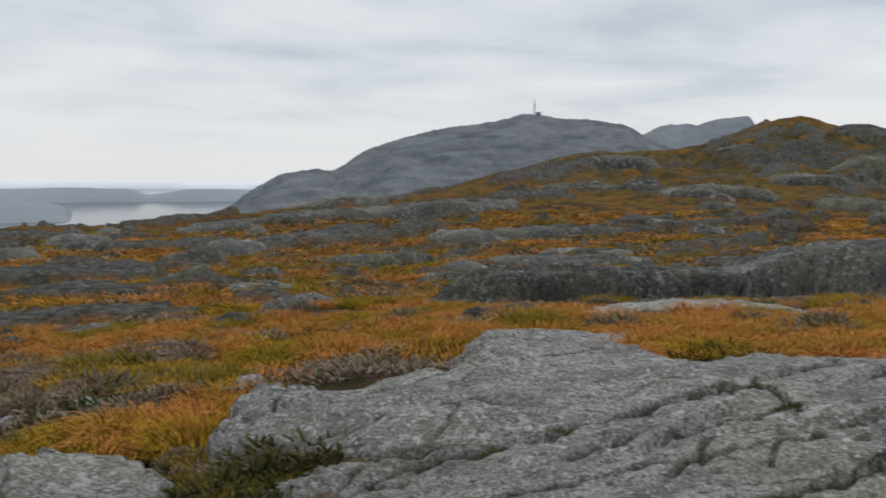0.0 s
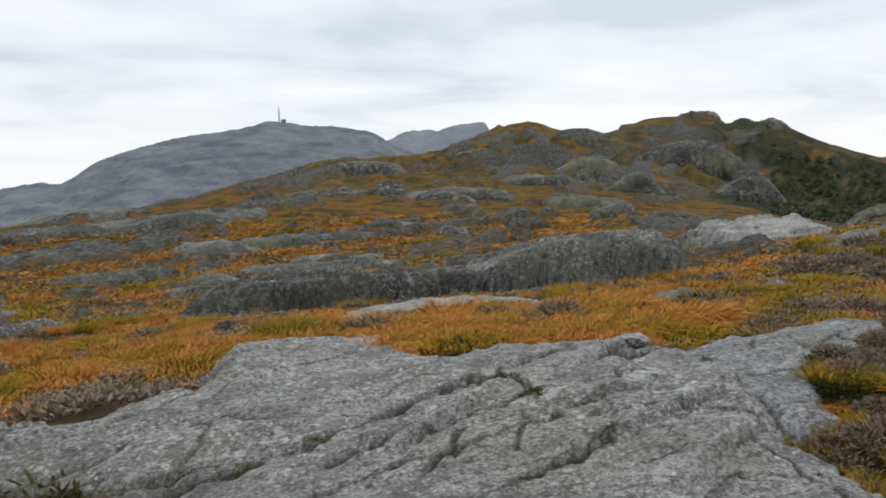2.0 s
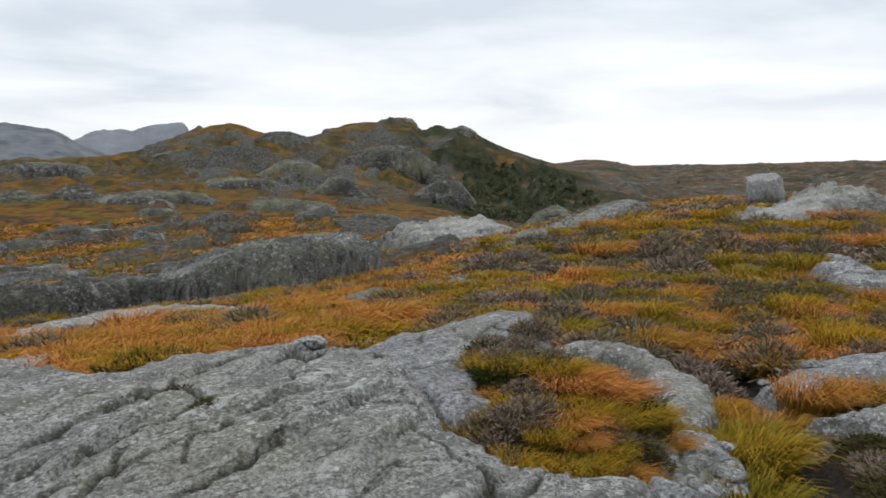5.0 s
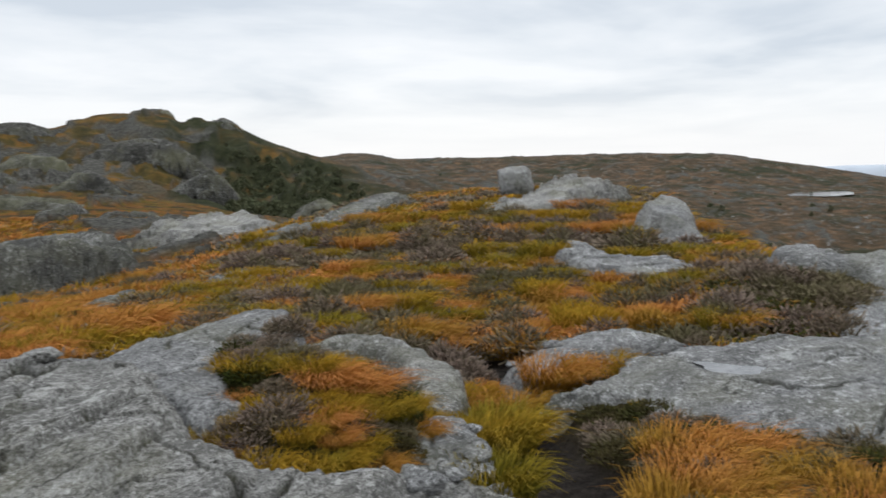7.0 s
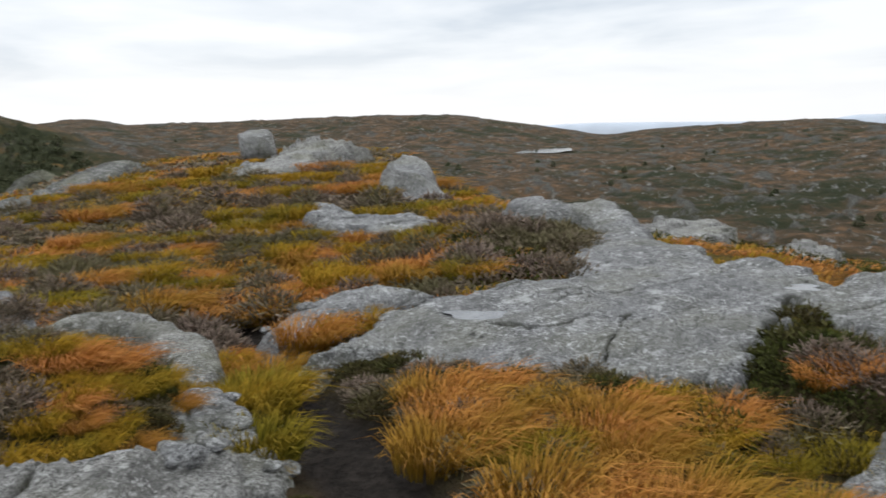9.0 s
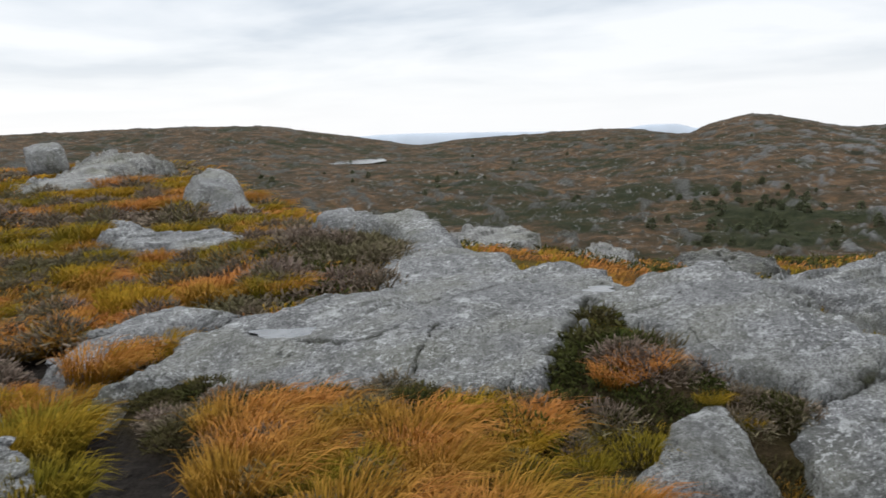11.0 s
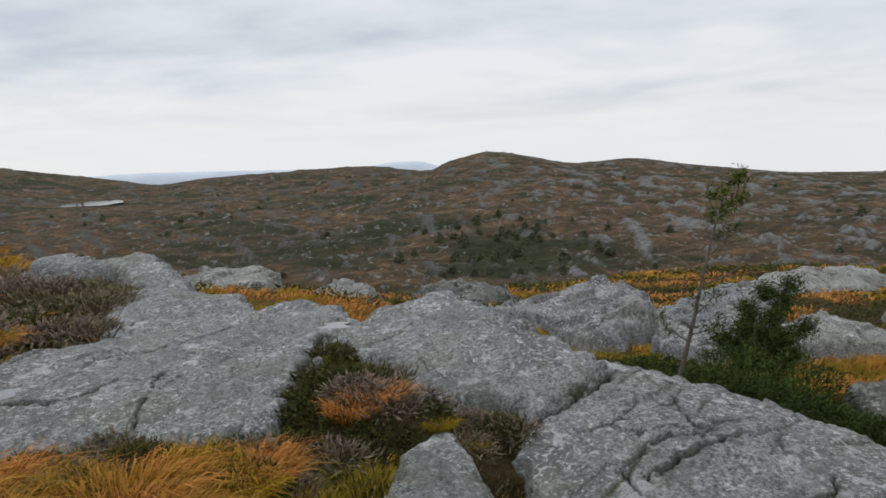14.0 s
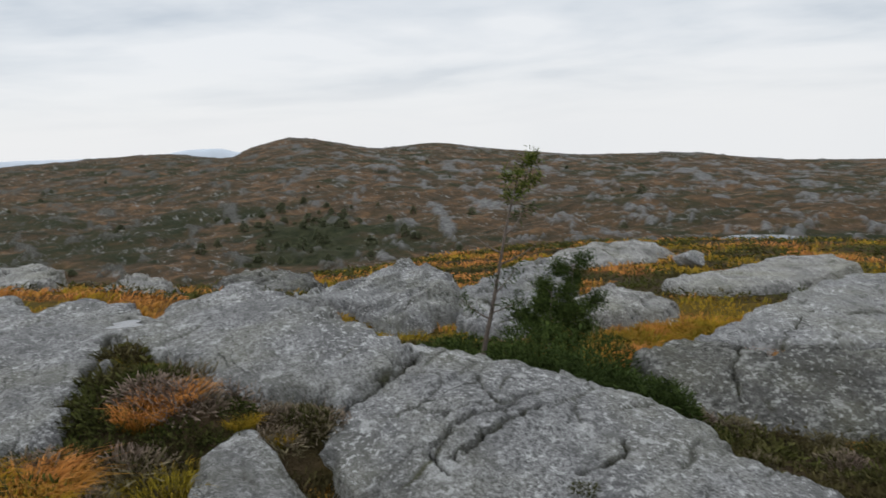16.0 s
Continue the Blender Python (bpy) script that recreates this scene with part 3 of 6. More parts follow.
# long cracks in the rock: their course (bearing, distance), width and depth
CUTS = [
    ((-10.5, 6.1), (-11.5, 5.4), 0.04, 0.06),
    ((-1.4, 4.35), (5.4, 4.62), (12.4, 4.85), (17.2, 5.15), (20.6, 5.6), 0.15, 0.14),
    ((20.7, 5.75), (22.9, 5.15), (24.0, 4.95), 0.05, 0.11),
    ((8.6, 4.3), (12.9, 4.5), (18.4, 4.7), (22.7, 5.0), 0.05, 0.06),
    ((22.9, 5.1), (28, 5.3), (31, 5.5), 0.05, 0.06),
    ((2, 3.9), (10, 4.1), (18, 4.35), (25, 4.75), 0.05, 0.06),
    ((22.5, 4.7), (22.2, 4.35), 0.04, 0.06),
    ((27, 4.7), (33, 4.9), (38, 4.95), 0.05, 0.06),
    ((15, 3.7), (24, 4.1), (29, 4.5), 0.05, 0.06),
    ((32, 3.5), (36, 4.1), (42, 4.4), 0.05, 0.06),
    ((29, 6.15), (30.4, 5.94), (32, 6.29), 0.16, 0.14),
    ((33, 6.24), (34.6, 5.9), (36.9, 5.75), (38.4, 5.76), (40.7, 5.99), 0.05, 0.08),
    ((42.3, 6.77), (43.1, 6.56), 0.06, 0.04),
    ((75.4, 7.2), (78.3, 6.98), (80.6, 6.99), (81.8, 7.18), 0.10, 0.06),
    ((83, 6.26), (83.8, 6.68), (84.4, 7.29), 0.05, 0.05),
    ((80.1, 7.94), (83.7, 7.89), (87.3, 8.36), (90.4, 9.05), 0.04, 0.05),
    ((90.6, 9.94), (93.7, 9.41), 0.05, 0.04),
    ((92.8, 6.61), (93.7, 7.2), (94.4, 7.91), 0.09, 0.06),
    ((108.3, 6.05), (110.1, 6.23), (111.8, 6.54), (113, 6.79), 0.12, 0.08),
    ((114.4, 5.42), (115.4, 5.6), (117.2, 5.75), (119.4, 5.91), 0.05, 0.07),
    ((115.7, 5.31), (117.2, 5.52), (119.6, 5.76), (121.8, 6.03), 0.06, 0.08),
    ((111.5, 5.84), (113.9, 6.01), (116.4, 6.22), (117.8, 6.47), 0.035, 0.05),
    ((114.4, 5.42), (115, 5.15), 0.04, 0.06),
    ((117.2, 6.7), (117.1, 6.07), (118.9, 5.77), 0.03, 0.04),
    ((123.8, 5.23), (125.8, 5.45), (126.1, 5.67), 0.07, 0.05),
    ((132.6, 9.66), (132.3, 9.07), (133, 8.52), 0.05, 0.08),
    ((135, 10.09), (136.5, 11.37), 0.05, 0.06),
]


def stone_top(x, y):
    """The height of the highest outcrop at each place; -99 where there is none."""
    out = np.full(x.shape, -99.0)
    for lo, res, z in ROCKS:
        i, j = ((y - lo[1]) / res).astype(int), ((x - lo[0]) / res).astype(int)
        ok = (i >= 0) & (j >= 0) & (i < z.shape[0]) & (j < z.shape[1])
        out[ok] = np.maximum(out[ok], z[i[ok], j[ok]])
    return out


def smooth_through(px, py, pz, x, y):
    """The thin plate that bends least through the given heights."""
    k = len(px)
    kernel = lambda d2: 0.5 * d2 * np.log(d2 + 1e-9)
    a = np.zeros((k + 3, k + 3))
    a[:k, :k] = kernel((px[:, None] - px) ** 2 + (py[:, None] - py) ** 2) + np.eye(k) * 0.004 * (np.ptp(px) + np.ptp(py)) ** 2 / k
    a[:k, k:] = np.stack([np.ones(k), px, py], 1)
    a[k:, :k] = a[:k, k:].T
    w = np.linalg.solve(a, np.concatenate([pz, np.zeros(3)]))
    out = w[k] + w[k + 1] * x + w[k + 2] * y
    for i in range(k):
        out = out + w[i] * kernel((x - px[i]) ** 2 + (y - py[i]) ** 2)
    return out


# ---- bedrock near the path ----
def bedrock(rim, mat, knots=(), strike=30.0, seed=1, res=0.020, layer=0.5, rise=0.045, fine=0.012, wave=0.03, fall=2.2, jag=0.15, label="", group="bedrock outcrops", joints=1.0):
    """Ice-worn bedrock: heights along its rim and on its back (bearing, distance, height from the eye), thin layers that end in low steps, joints, and sides that dip into the turf.
    strike: the bearing across the layers; layer, rise: how broad and high they are."""
    c = np.array([(*spot(a, r), z + EYE) for a, r, z in rim])
    q = np.array([(*spot(a, r), z + EYE) for a, r, z in [*rim, *knots]])
    near = min(r for _, r, _ in rim) < 18.5
    k = 1.0 if near else max(1.0, min(r for _, r, _ in rim) / 11)
    margin = 0.65 if near else 1.3 * k
    lo, hi = c[:, :2].min(0) - margin, c[:, :2].max(0) + margin
    gx, gy = np.meshgrid(np.arange(lo[0], hi[0], res), np.arange(lo[1], hi[1], res))
    wx = gx + k * jag * rough(gx / 0.45 / k, gy / 0.45 / k, seed, 5, 0.68)
    wy = gy + k * jag * rough(gx / 0.45 / k, gy / 0.45 / k, seed + 5, 5, 0.68)
    inside, d2 = np.zeros(gx.shape, bool), np.full(gx.shape, 9e3)
    for (ax, ay, _), (bx, by, _) in zip(c, np.roll(c, -1, 0)):
        t = np.clip(((wx - ax) * (bx - ax) + (wy - ay) * (by - ay)) / ((bx - ax) ** 2 + (by - ay) ** 2), 0, 1)
        d2 = np.minimum(d2, (wx - ax - t * (bx - ax)) ** 2 + (wy - ay - t * (by - ay)) ** 2)
        inside ^= ((ay > wy) != (by > wy)) & (wx < (bx - ax) * (wy - ay) / (by - ay + 1e-9) + ax)
    dist = np.where(inside, 1, -1) * np.sqrt(d2)
    part_of = dist > -(0.55 if near else 1.1) * k
    out_y, out_x = np.gradient(-dist, res)
    facing = np.clip(-(out_x * gx + out_y * gy) / (np.hypot(gx, gy) * np.hypot(out_x, out_y) + 1e-6), 0, 1)[part_of]
    x, y, d = gx[part_of], gy[part_of], dist[part_of]
    if not near:  # far ledges are steep towards the path and run out gently at their ends
        fall = fall * (0.22 + 0.78 * facing)
    z = smooth_through(q[:, 0], q[:, 1], q[:, 2], x, y)
    s, u = math.sin(radians(strike)), math.cos(radians(strike))
    across, along = x * s + y * u, x * u - y * s
    z = z + k * wave * rough(along / 1.5 / k, across / 0.8 / k, seed + 20, 3, 0.5)
    # how strongly soil and painted crack shade darken the stone
    soil_shade = np.zeros(x.shape)
    within = step(-0.02 * k, 0.16 * k, d)
    bent = across + 0.20 * k * rough(along / 2.2 / k, across / 1.5 / k, seed + 9, 3, 0.45)
    for broad, high, s2, foot_dark in ((layer * k, rise * k, 0, 1.0), (layer * 0.31 * k, fine * k, 40, 0.0)):
        f = -bent / broad + 0.7 * rough(along / 6 / broad, bent / 2 / broad, seed + 3 + s2, 3)
        p = f - np.floor(f)
        row = np.floor(f)
        live = step(-0.06, 0.16, rough(along / 3.2 / broad + 7.3 * row, row * 0.73 + 0.31, seed + 13 + s2, 3, 0.6))  # each step runs a while and dies out
        z = z + high * live * within * (p - step(0.90, 0.985, p))
        # the foot of each step gets a line of painted shade
        soil_shade = np.maximum(soil_shade, foot_dark * live * within * step(0.955, 0.985, p) * step(-0.05, 0.2, rough(along / 0.8 / k, row * 1.7 + 0.4, seed + 16, 3, 0.6)))
    tilt, rim_of = plates(along / 1.9 / k + 0.15 * rough(along / 0.6 / k, across / 0.6 / k, seed + 60, 3), across / 0.9 / k + 0.15 * rough(along / 0.6 / k, across / 0.6 / k, seed + 63, 3), seed + 70)
    open_joint = joints * (1 - step(0.006, 0.035, rim_of)) * step(-0.02, 0.2, rough(x / 1.1 / k, y / 1.1 / k, seed + 66, 3)) * within
    z = z + joints * within * k * 0.018 * np.clip(tilt, -1, 1) - 0.045 * k * open_joint
    soil_shade = np.maximum(soil_shade, 0.9 * open_joint)
    z = z + 0.018 * k * within * rough(along / 0.55 / k, across / 0.2 / k, seed + 25, 4, 0.62)
    z = z + 0.008 * k * rough(x / 0.12 / k, y / 0.12 / k, seed + 22, 3, 0.65)
    edge = np.clip(1 - d / (0.07 * k), 0, 1)
    z = z - 0.025 * k * edge ** 2 - np.maximum(-d, 0) * fall - 3 * fall * np.maximum(-d - 0.3 * k, 0)
    if near:
        px, py = x + 0.07 * rough(x / 0.3, y / 0.3, seed + 80, 4, 0.6), y + 0.07 * rough(x / 0.3, y / 0.3, seed + 81, 4, 0.6)
        for *ends, wide, deep in CUTS:
            w = [spot(*e) for e in ends]
            if max(p[0] for p in w) < lo[0] or min(p[0] for p in w) > hi[0] or max(p[1] for p in w) < lo[1] or min(p[1] for p in w) > hi[1]:
                continue
            e = np.full(x.shape, 9.0)
            for (ax, ay), (bx, by) in zip(w, w[1:]):
                t = np.clip(((px - ax) * (bx - ax) + (py - ay) * (by - ay)) / ((bx - ax) ** 2 + (by - ay) ** 2), 0, 1)
                e = np.minimum(e, (px - ax - t * (bx - ax)) ** 2 + (py - ay - t * (by - ay)) ** 2)
            e = np.sqrt(e) * (1 + 0.5 * rough(x / 0.25, y / 0.25, seed + 85, 2))
            z = z - 1.0 * deep * (1 - step(0.08 * wide, 0.36 * wide, e))
            soil_shade = np.maximum(soil_shade, 1 - step(0.14 * wide, 0.38 * wide, e))
        for az, r, wide, long, level in POOLS:
            ox, oy = spot(az, r)
            ca, sa = math.cos(radians(az)), math.sin(radians(az))
            e = np.hypot(((x - ox) * ca - (y - oy) * sa) / wide, ((x - ox) * sa + (y - oy) * ca) / long)
            if e.size and e.min() < 1.3:
                z = z + (level + EYE + 0.012 - z) * (1 - step(1.1, 2.4, e))
                z = z + (level + EYE - 0.03 - z) * (1 - step(0.8, 1.25, e + 0.3 * rough(x / 0.3, y / 0.3, 77, 2)))
    ground = land(x, y)
    full = np.full(gx.shape, -99.0)
    full[part_of] = np.where(z > ground - 0.02, z, -99.0)
    whole = np.zeros(gx.shape)
    whole[part_of] = np.maximum(z, ground - 1.0 * k)
    keep = part_of[:-1, :-1] & part_of[1:, :-1] & part_of[:-1, 1:] & part_of[1:, 1:]
    dark_fill = np.zeros(gx.shape)
    dark_fill[part_of] = np.clip(soil_shade, 0, 1)
    me = sheet("outcrop", gx, gy, whole, mat, keep, {"soil_shade": dark_fill})
    ROCKS.append((lo, res, full))
    return tagged(new("outcrop", me), label, "rock", group)


bedrock([(-15.2, 5.34, -1.66), (-13.1, 5.97, -1.6), (-9.5, 5.98, -1.58), (-5.6, 5.74, -1.57), (-4.8, 5.98, -1.53), (0.3, 5.93, -1.48), (2.7, 6.43, -1.42), (8.5, 6.64, -1.38), (12.3, 6.58, -1.38), (15.7, 6.32, -1.38), (18.6, 5.8, -1.37), (21, 5.57, -1.38), (14.1, 4.9, -1.43), (8.8, 4.65, -1.5), (2.3, 4.65, -1.62), (-8.8, 5.01, -1.70), (-14.9, 5.21, -1.74)],
        ROCK_GREY, [(-3.2, 5.21, -1.52), (6.6, 5.37, -1.42), (11, 5.67, -1.38), (-10.3, 5.36, -1.6)], strike=-32, seed=3, rise=0.03, wave=0.08, joints=0.8, label="rounded grey gneiss whaleback speckled with pale lichen")
bedrock([(15.4, 6.31, -1.42), (17.8, 6.25, -1.42), (20.9, 6.56, -1.4), (24.8, 6.7, -1.4), (28.9, 6.74, -1.38), (33, 6.24, -1.33), (36.5, 5.76, -1.35), (38.5, 5.2, -1.42), (39.4, 4.78, -1.48), (41.7, 4.55, -1.53), (45.3, 4.4, -1.56), (48.4, 4.31, -1.6), (51.4, 4.42, -1.63), (55.1, 4.63, -1.68), (58.8, 4.5, -1.74), (60, 3.6, -1.80), (56, 2.4, -1.74), (20, 2.0, -1.70), (-10, 2.6, -1.76), (-8, 4.2, -1.72), (-2.4, 4.5, -1.62), (2.3, 4.6, -1.58), (8.8, 4.65, -1.5), (14.1, 4.85, -1.43), (17, 5.6, -1.42)],
        ROCK_GREY, [(23, 5.02, -1.37), (29, 4.93, -1.38), (33.1, 4.26, -1.48), (17.3, 4.26, -1.48), (27.3, 4.01, -1.53), (20, 3.0, -1.63), (5, 3.4, -1.66), (45, 3.4, -1.66)], strike=-34, seed=11, layer=0.46, rise=0.075, fine=0.018, wave=0.035, label="broad foliated grey gneiss slab with long cracks and ledges")
bedrock([(32.8, 6.2, -1.35), (35.6, 6.51, -1.3), (38.2, 6.78, -1.27), (42.4, 7.33, -1.22), (44.5, 7.29, -1.22), (45.8, 6.61, -1.27), (46.4, 6.08, -1.37), (43.7, 6.07, -1.37), (41.6, 5.92, -1.38), (41.4, 5.47, -1.44), (43.6, 5.33, -1.52), (39.9, 5.01, -1.50), (38.5, 5.29, -1.43), (36.2, 5.56, -1.38)],
        ROCK_PALE, strike=-25, seed=23, rise=0.02, jag=0.07, wave=0.02, joints=0.6, label="pale grey peaked rock with a deep crack across it")
bedrock([(46, 7.86, -1.66), (48, 8.14, -1.66), (51.1, 8.19, -1.66), (53.5, 7.74, -1.7), (56.1, 7.09, -1.74), (57.2, 6.28, -1.82), (55.3, 6.17, -1.82), (53.9, 6.57, -1.77), (52.7, 7.26, -1.71), (50, 7.94, -1.67)],
        ROCK_GREY, strike=20, seed=29, jag=0.10, wave=0.02, label="low grey rock rim beside the peat path")
bedrock([(54, 5.29, -1.77), (54.9, 5.81, -1.75), (57, 5.84, -1.75), (58.8, 5.52, -1.79), (59.8, 5.08, -1.84), (57.2, 4.94, -1.82), (54.6, 5.03, -1.79)],
        ROCK_PALE, strike=40, seed=31, layer=0.22, rise=0.04, jag=0.10, label="small broken pale rock beside the peat path")
bedrock([(57.6, 4.8, -1.82), (59.7, 4.77, -1.83), (61.4, 4.67, -1.86), (61.6, 4.36, -1.9), (57.6, 4.30, -1.88), (57.1, 4.61, -1.84)],
        ROCK_GREY, strike=40, seed=33, layer=0.2, rise=0.04, jag=0.10, label="small layered grey rock at the edge of the peat path")
bedrock([(63, 6.81, -1.92), (66.4, 7.34, -1.86), (68.6, 7.9, -1.8), (71.7, 8.19, -1.74), (73.6, 8.2, -1.72), (75.5, 8.54, -1.68), (80, 8.67, -1.65), (85.1, 8.93, -1.62), (89.6, 9.34, -1.6), (92.3, 9.66, -1.58), (94.6, 9.35, -1.6), (95.6, 8.56, -1.6), (94.8, 7.9, -1.6), (94.0, 7.33, -1.62), (92.7, 6.73, -1.65), (91.4, 5.95, -1.72), (90.5, 5.93, -1.76), (84.4, 6.03, -1.80), (80, 6.25, -1.84), (78, 6.09, -1.88), (74.5, 6.25, -1.89), (70.1, 6.53, -1.92), (69.4, 7.08, -1.88)],
        ROCK_PALE, [(74.2, 7.44, -1.76), (76.6, 6.78, -1.79), (82.3, 6.63, -1.74), (87.6, 7.17, -1.67), (83.9, 7.94, -1.66)], strike=44, seed=37, layer=0.7, rise=0.03, joints=0.5, label="long pale grey gneiss slab with a rain pool on it")
bedrock([(59.5, 7.74, -1.93), (62.6, 8.52, -1.84), (65, 8.92, -1.78), (67.7, 8.91, -1.74), (71.3, 8.32, -1.74), (67, 8.31, -1.78), (64, 8.05, -1.84), (61.8, 7.55, -1.92)],
        ROCK_PALE, strike=44, seed=39, rise=0.02, jag=0.08, label="low tongue of pale rock at the head of the path")
bedrock([(80.5, 10.26, -1.62), (82, 11.35, -1.56), (85.3, 10.71, -1.55), (88.4, 10.18, -1.58), (89.6, 9.5, -1.6), (87.1, 8.7, -1.66), (83.4, 8.6, -1.68), (80.5, 9.0, -1.68)],
        ROCK_PALE, [(84.5, 9.9, -1.56)], strike=40, seed=41, rise=0.02, joints=0.3, label="rounded pale rock shoulder behind the slab")
bedrock([(75.6, 13.32, -1.35), (77.5, 13.87, -1.32), (79.3, 12.94, -1.36), (82.1, 13.54, -1.32), (83.7, 12.18, -1.42), (85.6, 10.77, -1.58), (82.3, 11.0, -1.60), (81.4, 12.2, -1.46), (80, 12.6, -1.42), (76.5, 12.7, -1.39)],
        ROCK_PALE, strike=40, seed=43, res=0.03, layer=0.4, rise=0.03, label="whitish rock edge above the valley")
bedrock([(95.2, 8.1, -1.59), (98.1, 8.48, -1.49), (101, 8.66, -1.40), (102.6, 8.65, -1.36), (104, 8.3, -1.40), (106.3, 7.71, -1.46), (109.7, 7.18, -1.54), (112.4, 6.83, -1.63), (111.6, 6.46, -1.72), (109, 6.24, -1.76), (105.3, 6.3, -1.72), (103.1, 6.25, -1.72), (100.4, 6.35, -1.71), (99.1, 6.82, -1.64), (97.0, 7.16, -1.6), (95.4, 7.8, -1.58)],
        ROCK_PALE, [(102.8, 7.18, -1.52), (98, 7.5, -1.57)], strike=50, seed=47, res=0.016, rise=0.018, wave=0.025, joints=0.4, label="peaked pale gneiss hump with moss in its cracks")
bedrock([(111.5, 7.2, -1.70), (112.9, 7.06, -1.66), (116.3, 6.9, -1.72), (120.3, 6.83, -1.8), (124.7, 6.63, -1.9), (128.5, 6.51, -1.98), (132.3, 5.9, -2.02), (135.9, 5.66, -2.06), (141.1, 5.3, -2.10), (134, 4.5, -2.02), (125.9, 4.9, -2.0), (115.6, 4.85, -2.02), (109.9, 5.15, -2.03), (107.4, 5.78, -1.92), (107.9, 6.5, -1.84), (110.2, 6.9, -1.76)],
        ROCK_PALE, [(122.4, 5.68, -1.87), (117.1, 6.04, -1.78), (113, 6.2, -1.77)], strike=57, seed=53, res=0.016, layer=0.42, rise=0.028, joints=0.6, label="smooth grey gneiss slab with diagonal cracks and lichen")
bedrock([(100.3, 5.49, -1.84), (102.5, 5.88, -1.84), (103.8, 5.77, -1.85), (104.7, 5.42, -1.86), (105.5, 5.18, -1.9), (105.5, 4.87, -1.93), (98.7, 4.81, -1.89), (100, 5.1, -1.86)],
        ROCK_PALE, [(102.2, 5.3, -1.85)], strike=-30, seed=59, res=0.018, rise=0.02, jag=0.09, label="low pale stone among the orange grass")
# the darker gneiss puts this wall's shade into its colour
bedrock([(126.6, 9.38, -2.42), (129, 9.84, -2.36), (133, 9.66, -2.36), (134.2, 9.49, -2.38), (137.1, 9.74, -2.36), (141.3, 9.69, -2.36), (146, 9.5, -2.36), (146, 8.6, -2.68), (140.6, 8.64, -2.70), (136.8, 8.23, -2.80), (132.3, 8.2, -2.80), (129, 8.4, -2.72), (128, 8.74, -2.6)],
        ROCK_MID, strike=135, seed=61, res=0.03, layer=0.6, rise=0.03, label="rounded grey rock wall over a peaty hollow")
bedrock([(130.3, 10.02, -2.42), (133.3, 11.3, -2.34), (135.5, 12.04, -2.3), (138.6, 13.26, -2.24), (141, 13.47, -2.22), (147, 13.3, -2.22), (146, 10.3, -2.42), (140.6, 10.35, -2.42), (136.8, 10.12, -2.44), (133.3, 10.11, -2.44)],
        ROCK_PALE, strike=40, seed=67, res=0.035, layer=0.7, rise=0.03, label="broad sloping grey slab above the wall")
# the knoll and the slopes round it
bedrock([(62.4, 14.8, -1.58), (63, 16, -1.5), (64.1, 15.2, -1.57), (65.7, 14.6, -1.64), (68.7, 14.6, -1.65), (71.8, 13.8, -1.71), (71.8, 13, -1.75), (68.8, 12.7, -1.76), (66.1, 13.2, -1.71), (63.4, 13.8, -1.66)],
        ROCK_PALE, strike=40, seed=110, res=0.03, jag=0.22, layer=0.3, rise=0.06, label="pale flat slab below the pointed rock", group="ledges in the moor")
bedrock([(68.5, 16.8, -1.66), (68.45, 17.0, -1.36), (68.8, 17.3, -1.10), (69.3, 17.3, -1.10), (70.4, 17.2, -1.34), (71.6, 17.1, -1.60), (71.2, 16.7, -1.66), (69.8, 16.6, -1.68)],
        ROCK_PALE, strike=60, seed=9, res=0.024, jag=0.04, fall=4.0, wave=0.02, rise=0.02, layer=0.3, joints=0.5, label="pointed pale rock at the edge of the knoll", group="ledges in the moor")
bedrock([(67.4, 19, -0.98), (68.4, 20, -0.86), (69.5, 20, -0.92), (70.2, 18.7, -1.14), (69.4, 17.9, -1.24), (68, 18, -1.11)],
        ROCK_PALE, strike=60, seed=112, res=0.04, layer=0.2, rise=0.05, jag=0.1, label="stepped pale rock behind the pointed rock", group="ledges in the moor")
bedrock([(55.5, 25, -1.6), (57.5, 26, -1.32), (60.1, 27.5, -0.99), (61.9, 29, -0.74), (63.8, 30, -0.7), (64.2, 28.5, -0.84), (62.3, 27, -1.05), (61.8, 24.5, -1.39), (59.3, 24, -1.48), (57.1, 23.5, -1.59)],
        ROCK_GREY, strike=20, seed=111, res=0.05, layer=0.3, rise=0.09, jag=0.3, label="grey rock crest of the knoll", group="ledges in the moor")
bedrock([(40.7, 24, -2.2), (42.7, 26, -2.02), (44.9, 28, -1.89), (47.9, 31, -1.39), (50.2, 33, -1.24), (50.8, 31, -1.33), (48, 27.5, -1.71), (45.3, 25, -1.98), (43.5, 22.5, -2.13)],
        ROCK_MID, strike=-45, seed=107, res=0.05, layer=0.3, rise=0.06, jag=0.2, label="long grey slab running up the knoll", group="ledges in the moor")
bedrock([(34.9, 38, -2.44), (36.6, 39, -2.32), (38.4, 40, -2.43), (40.2, 40, -2.37), (41.6, 38, -2.84), (40.6, 36, -2.93), (38.1, 36, -2.85), (35.9, 36, -2.79)],
        ROCK_GREY, strike=20, seed=105, res=0.08, layer=0.3, rise=0.09, jag=0.3, label="pale broken rock on the edge of the hollow", group="ledges in the moor")
bedrock([(37.5, 14.5, -2.0), (39.4, 15.5, -1.94), (40.9, 16, -1.95), (40.9, 15, -1.92), (38.8, 14, -1.95)], ROCK_MID, strike=20, seed=108, res=0.04, label="low grey slab in the orange grass", group="ledges in the moor")
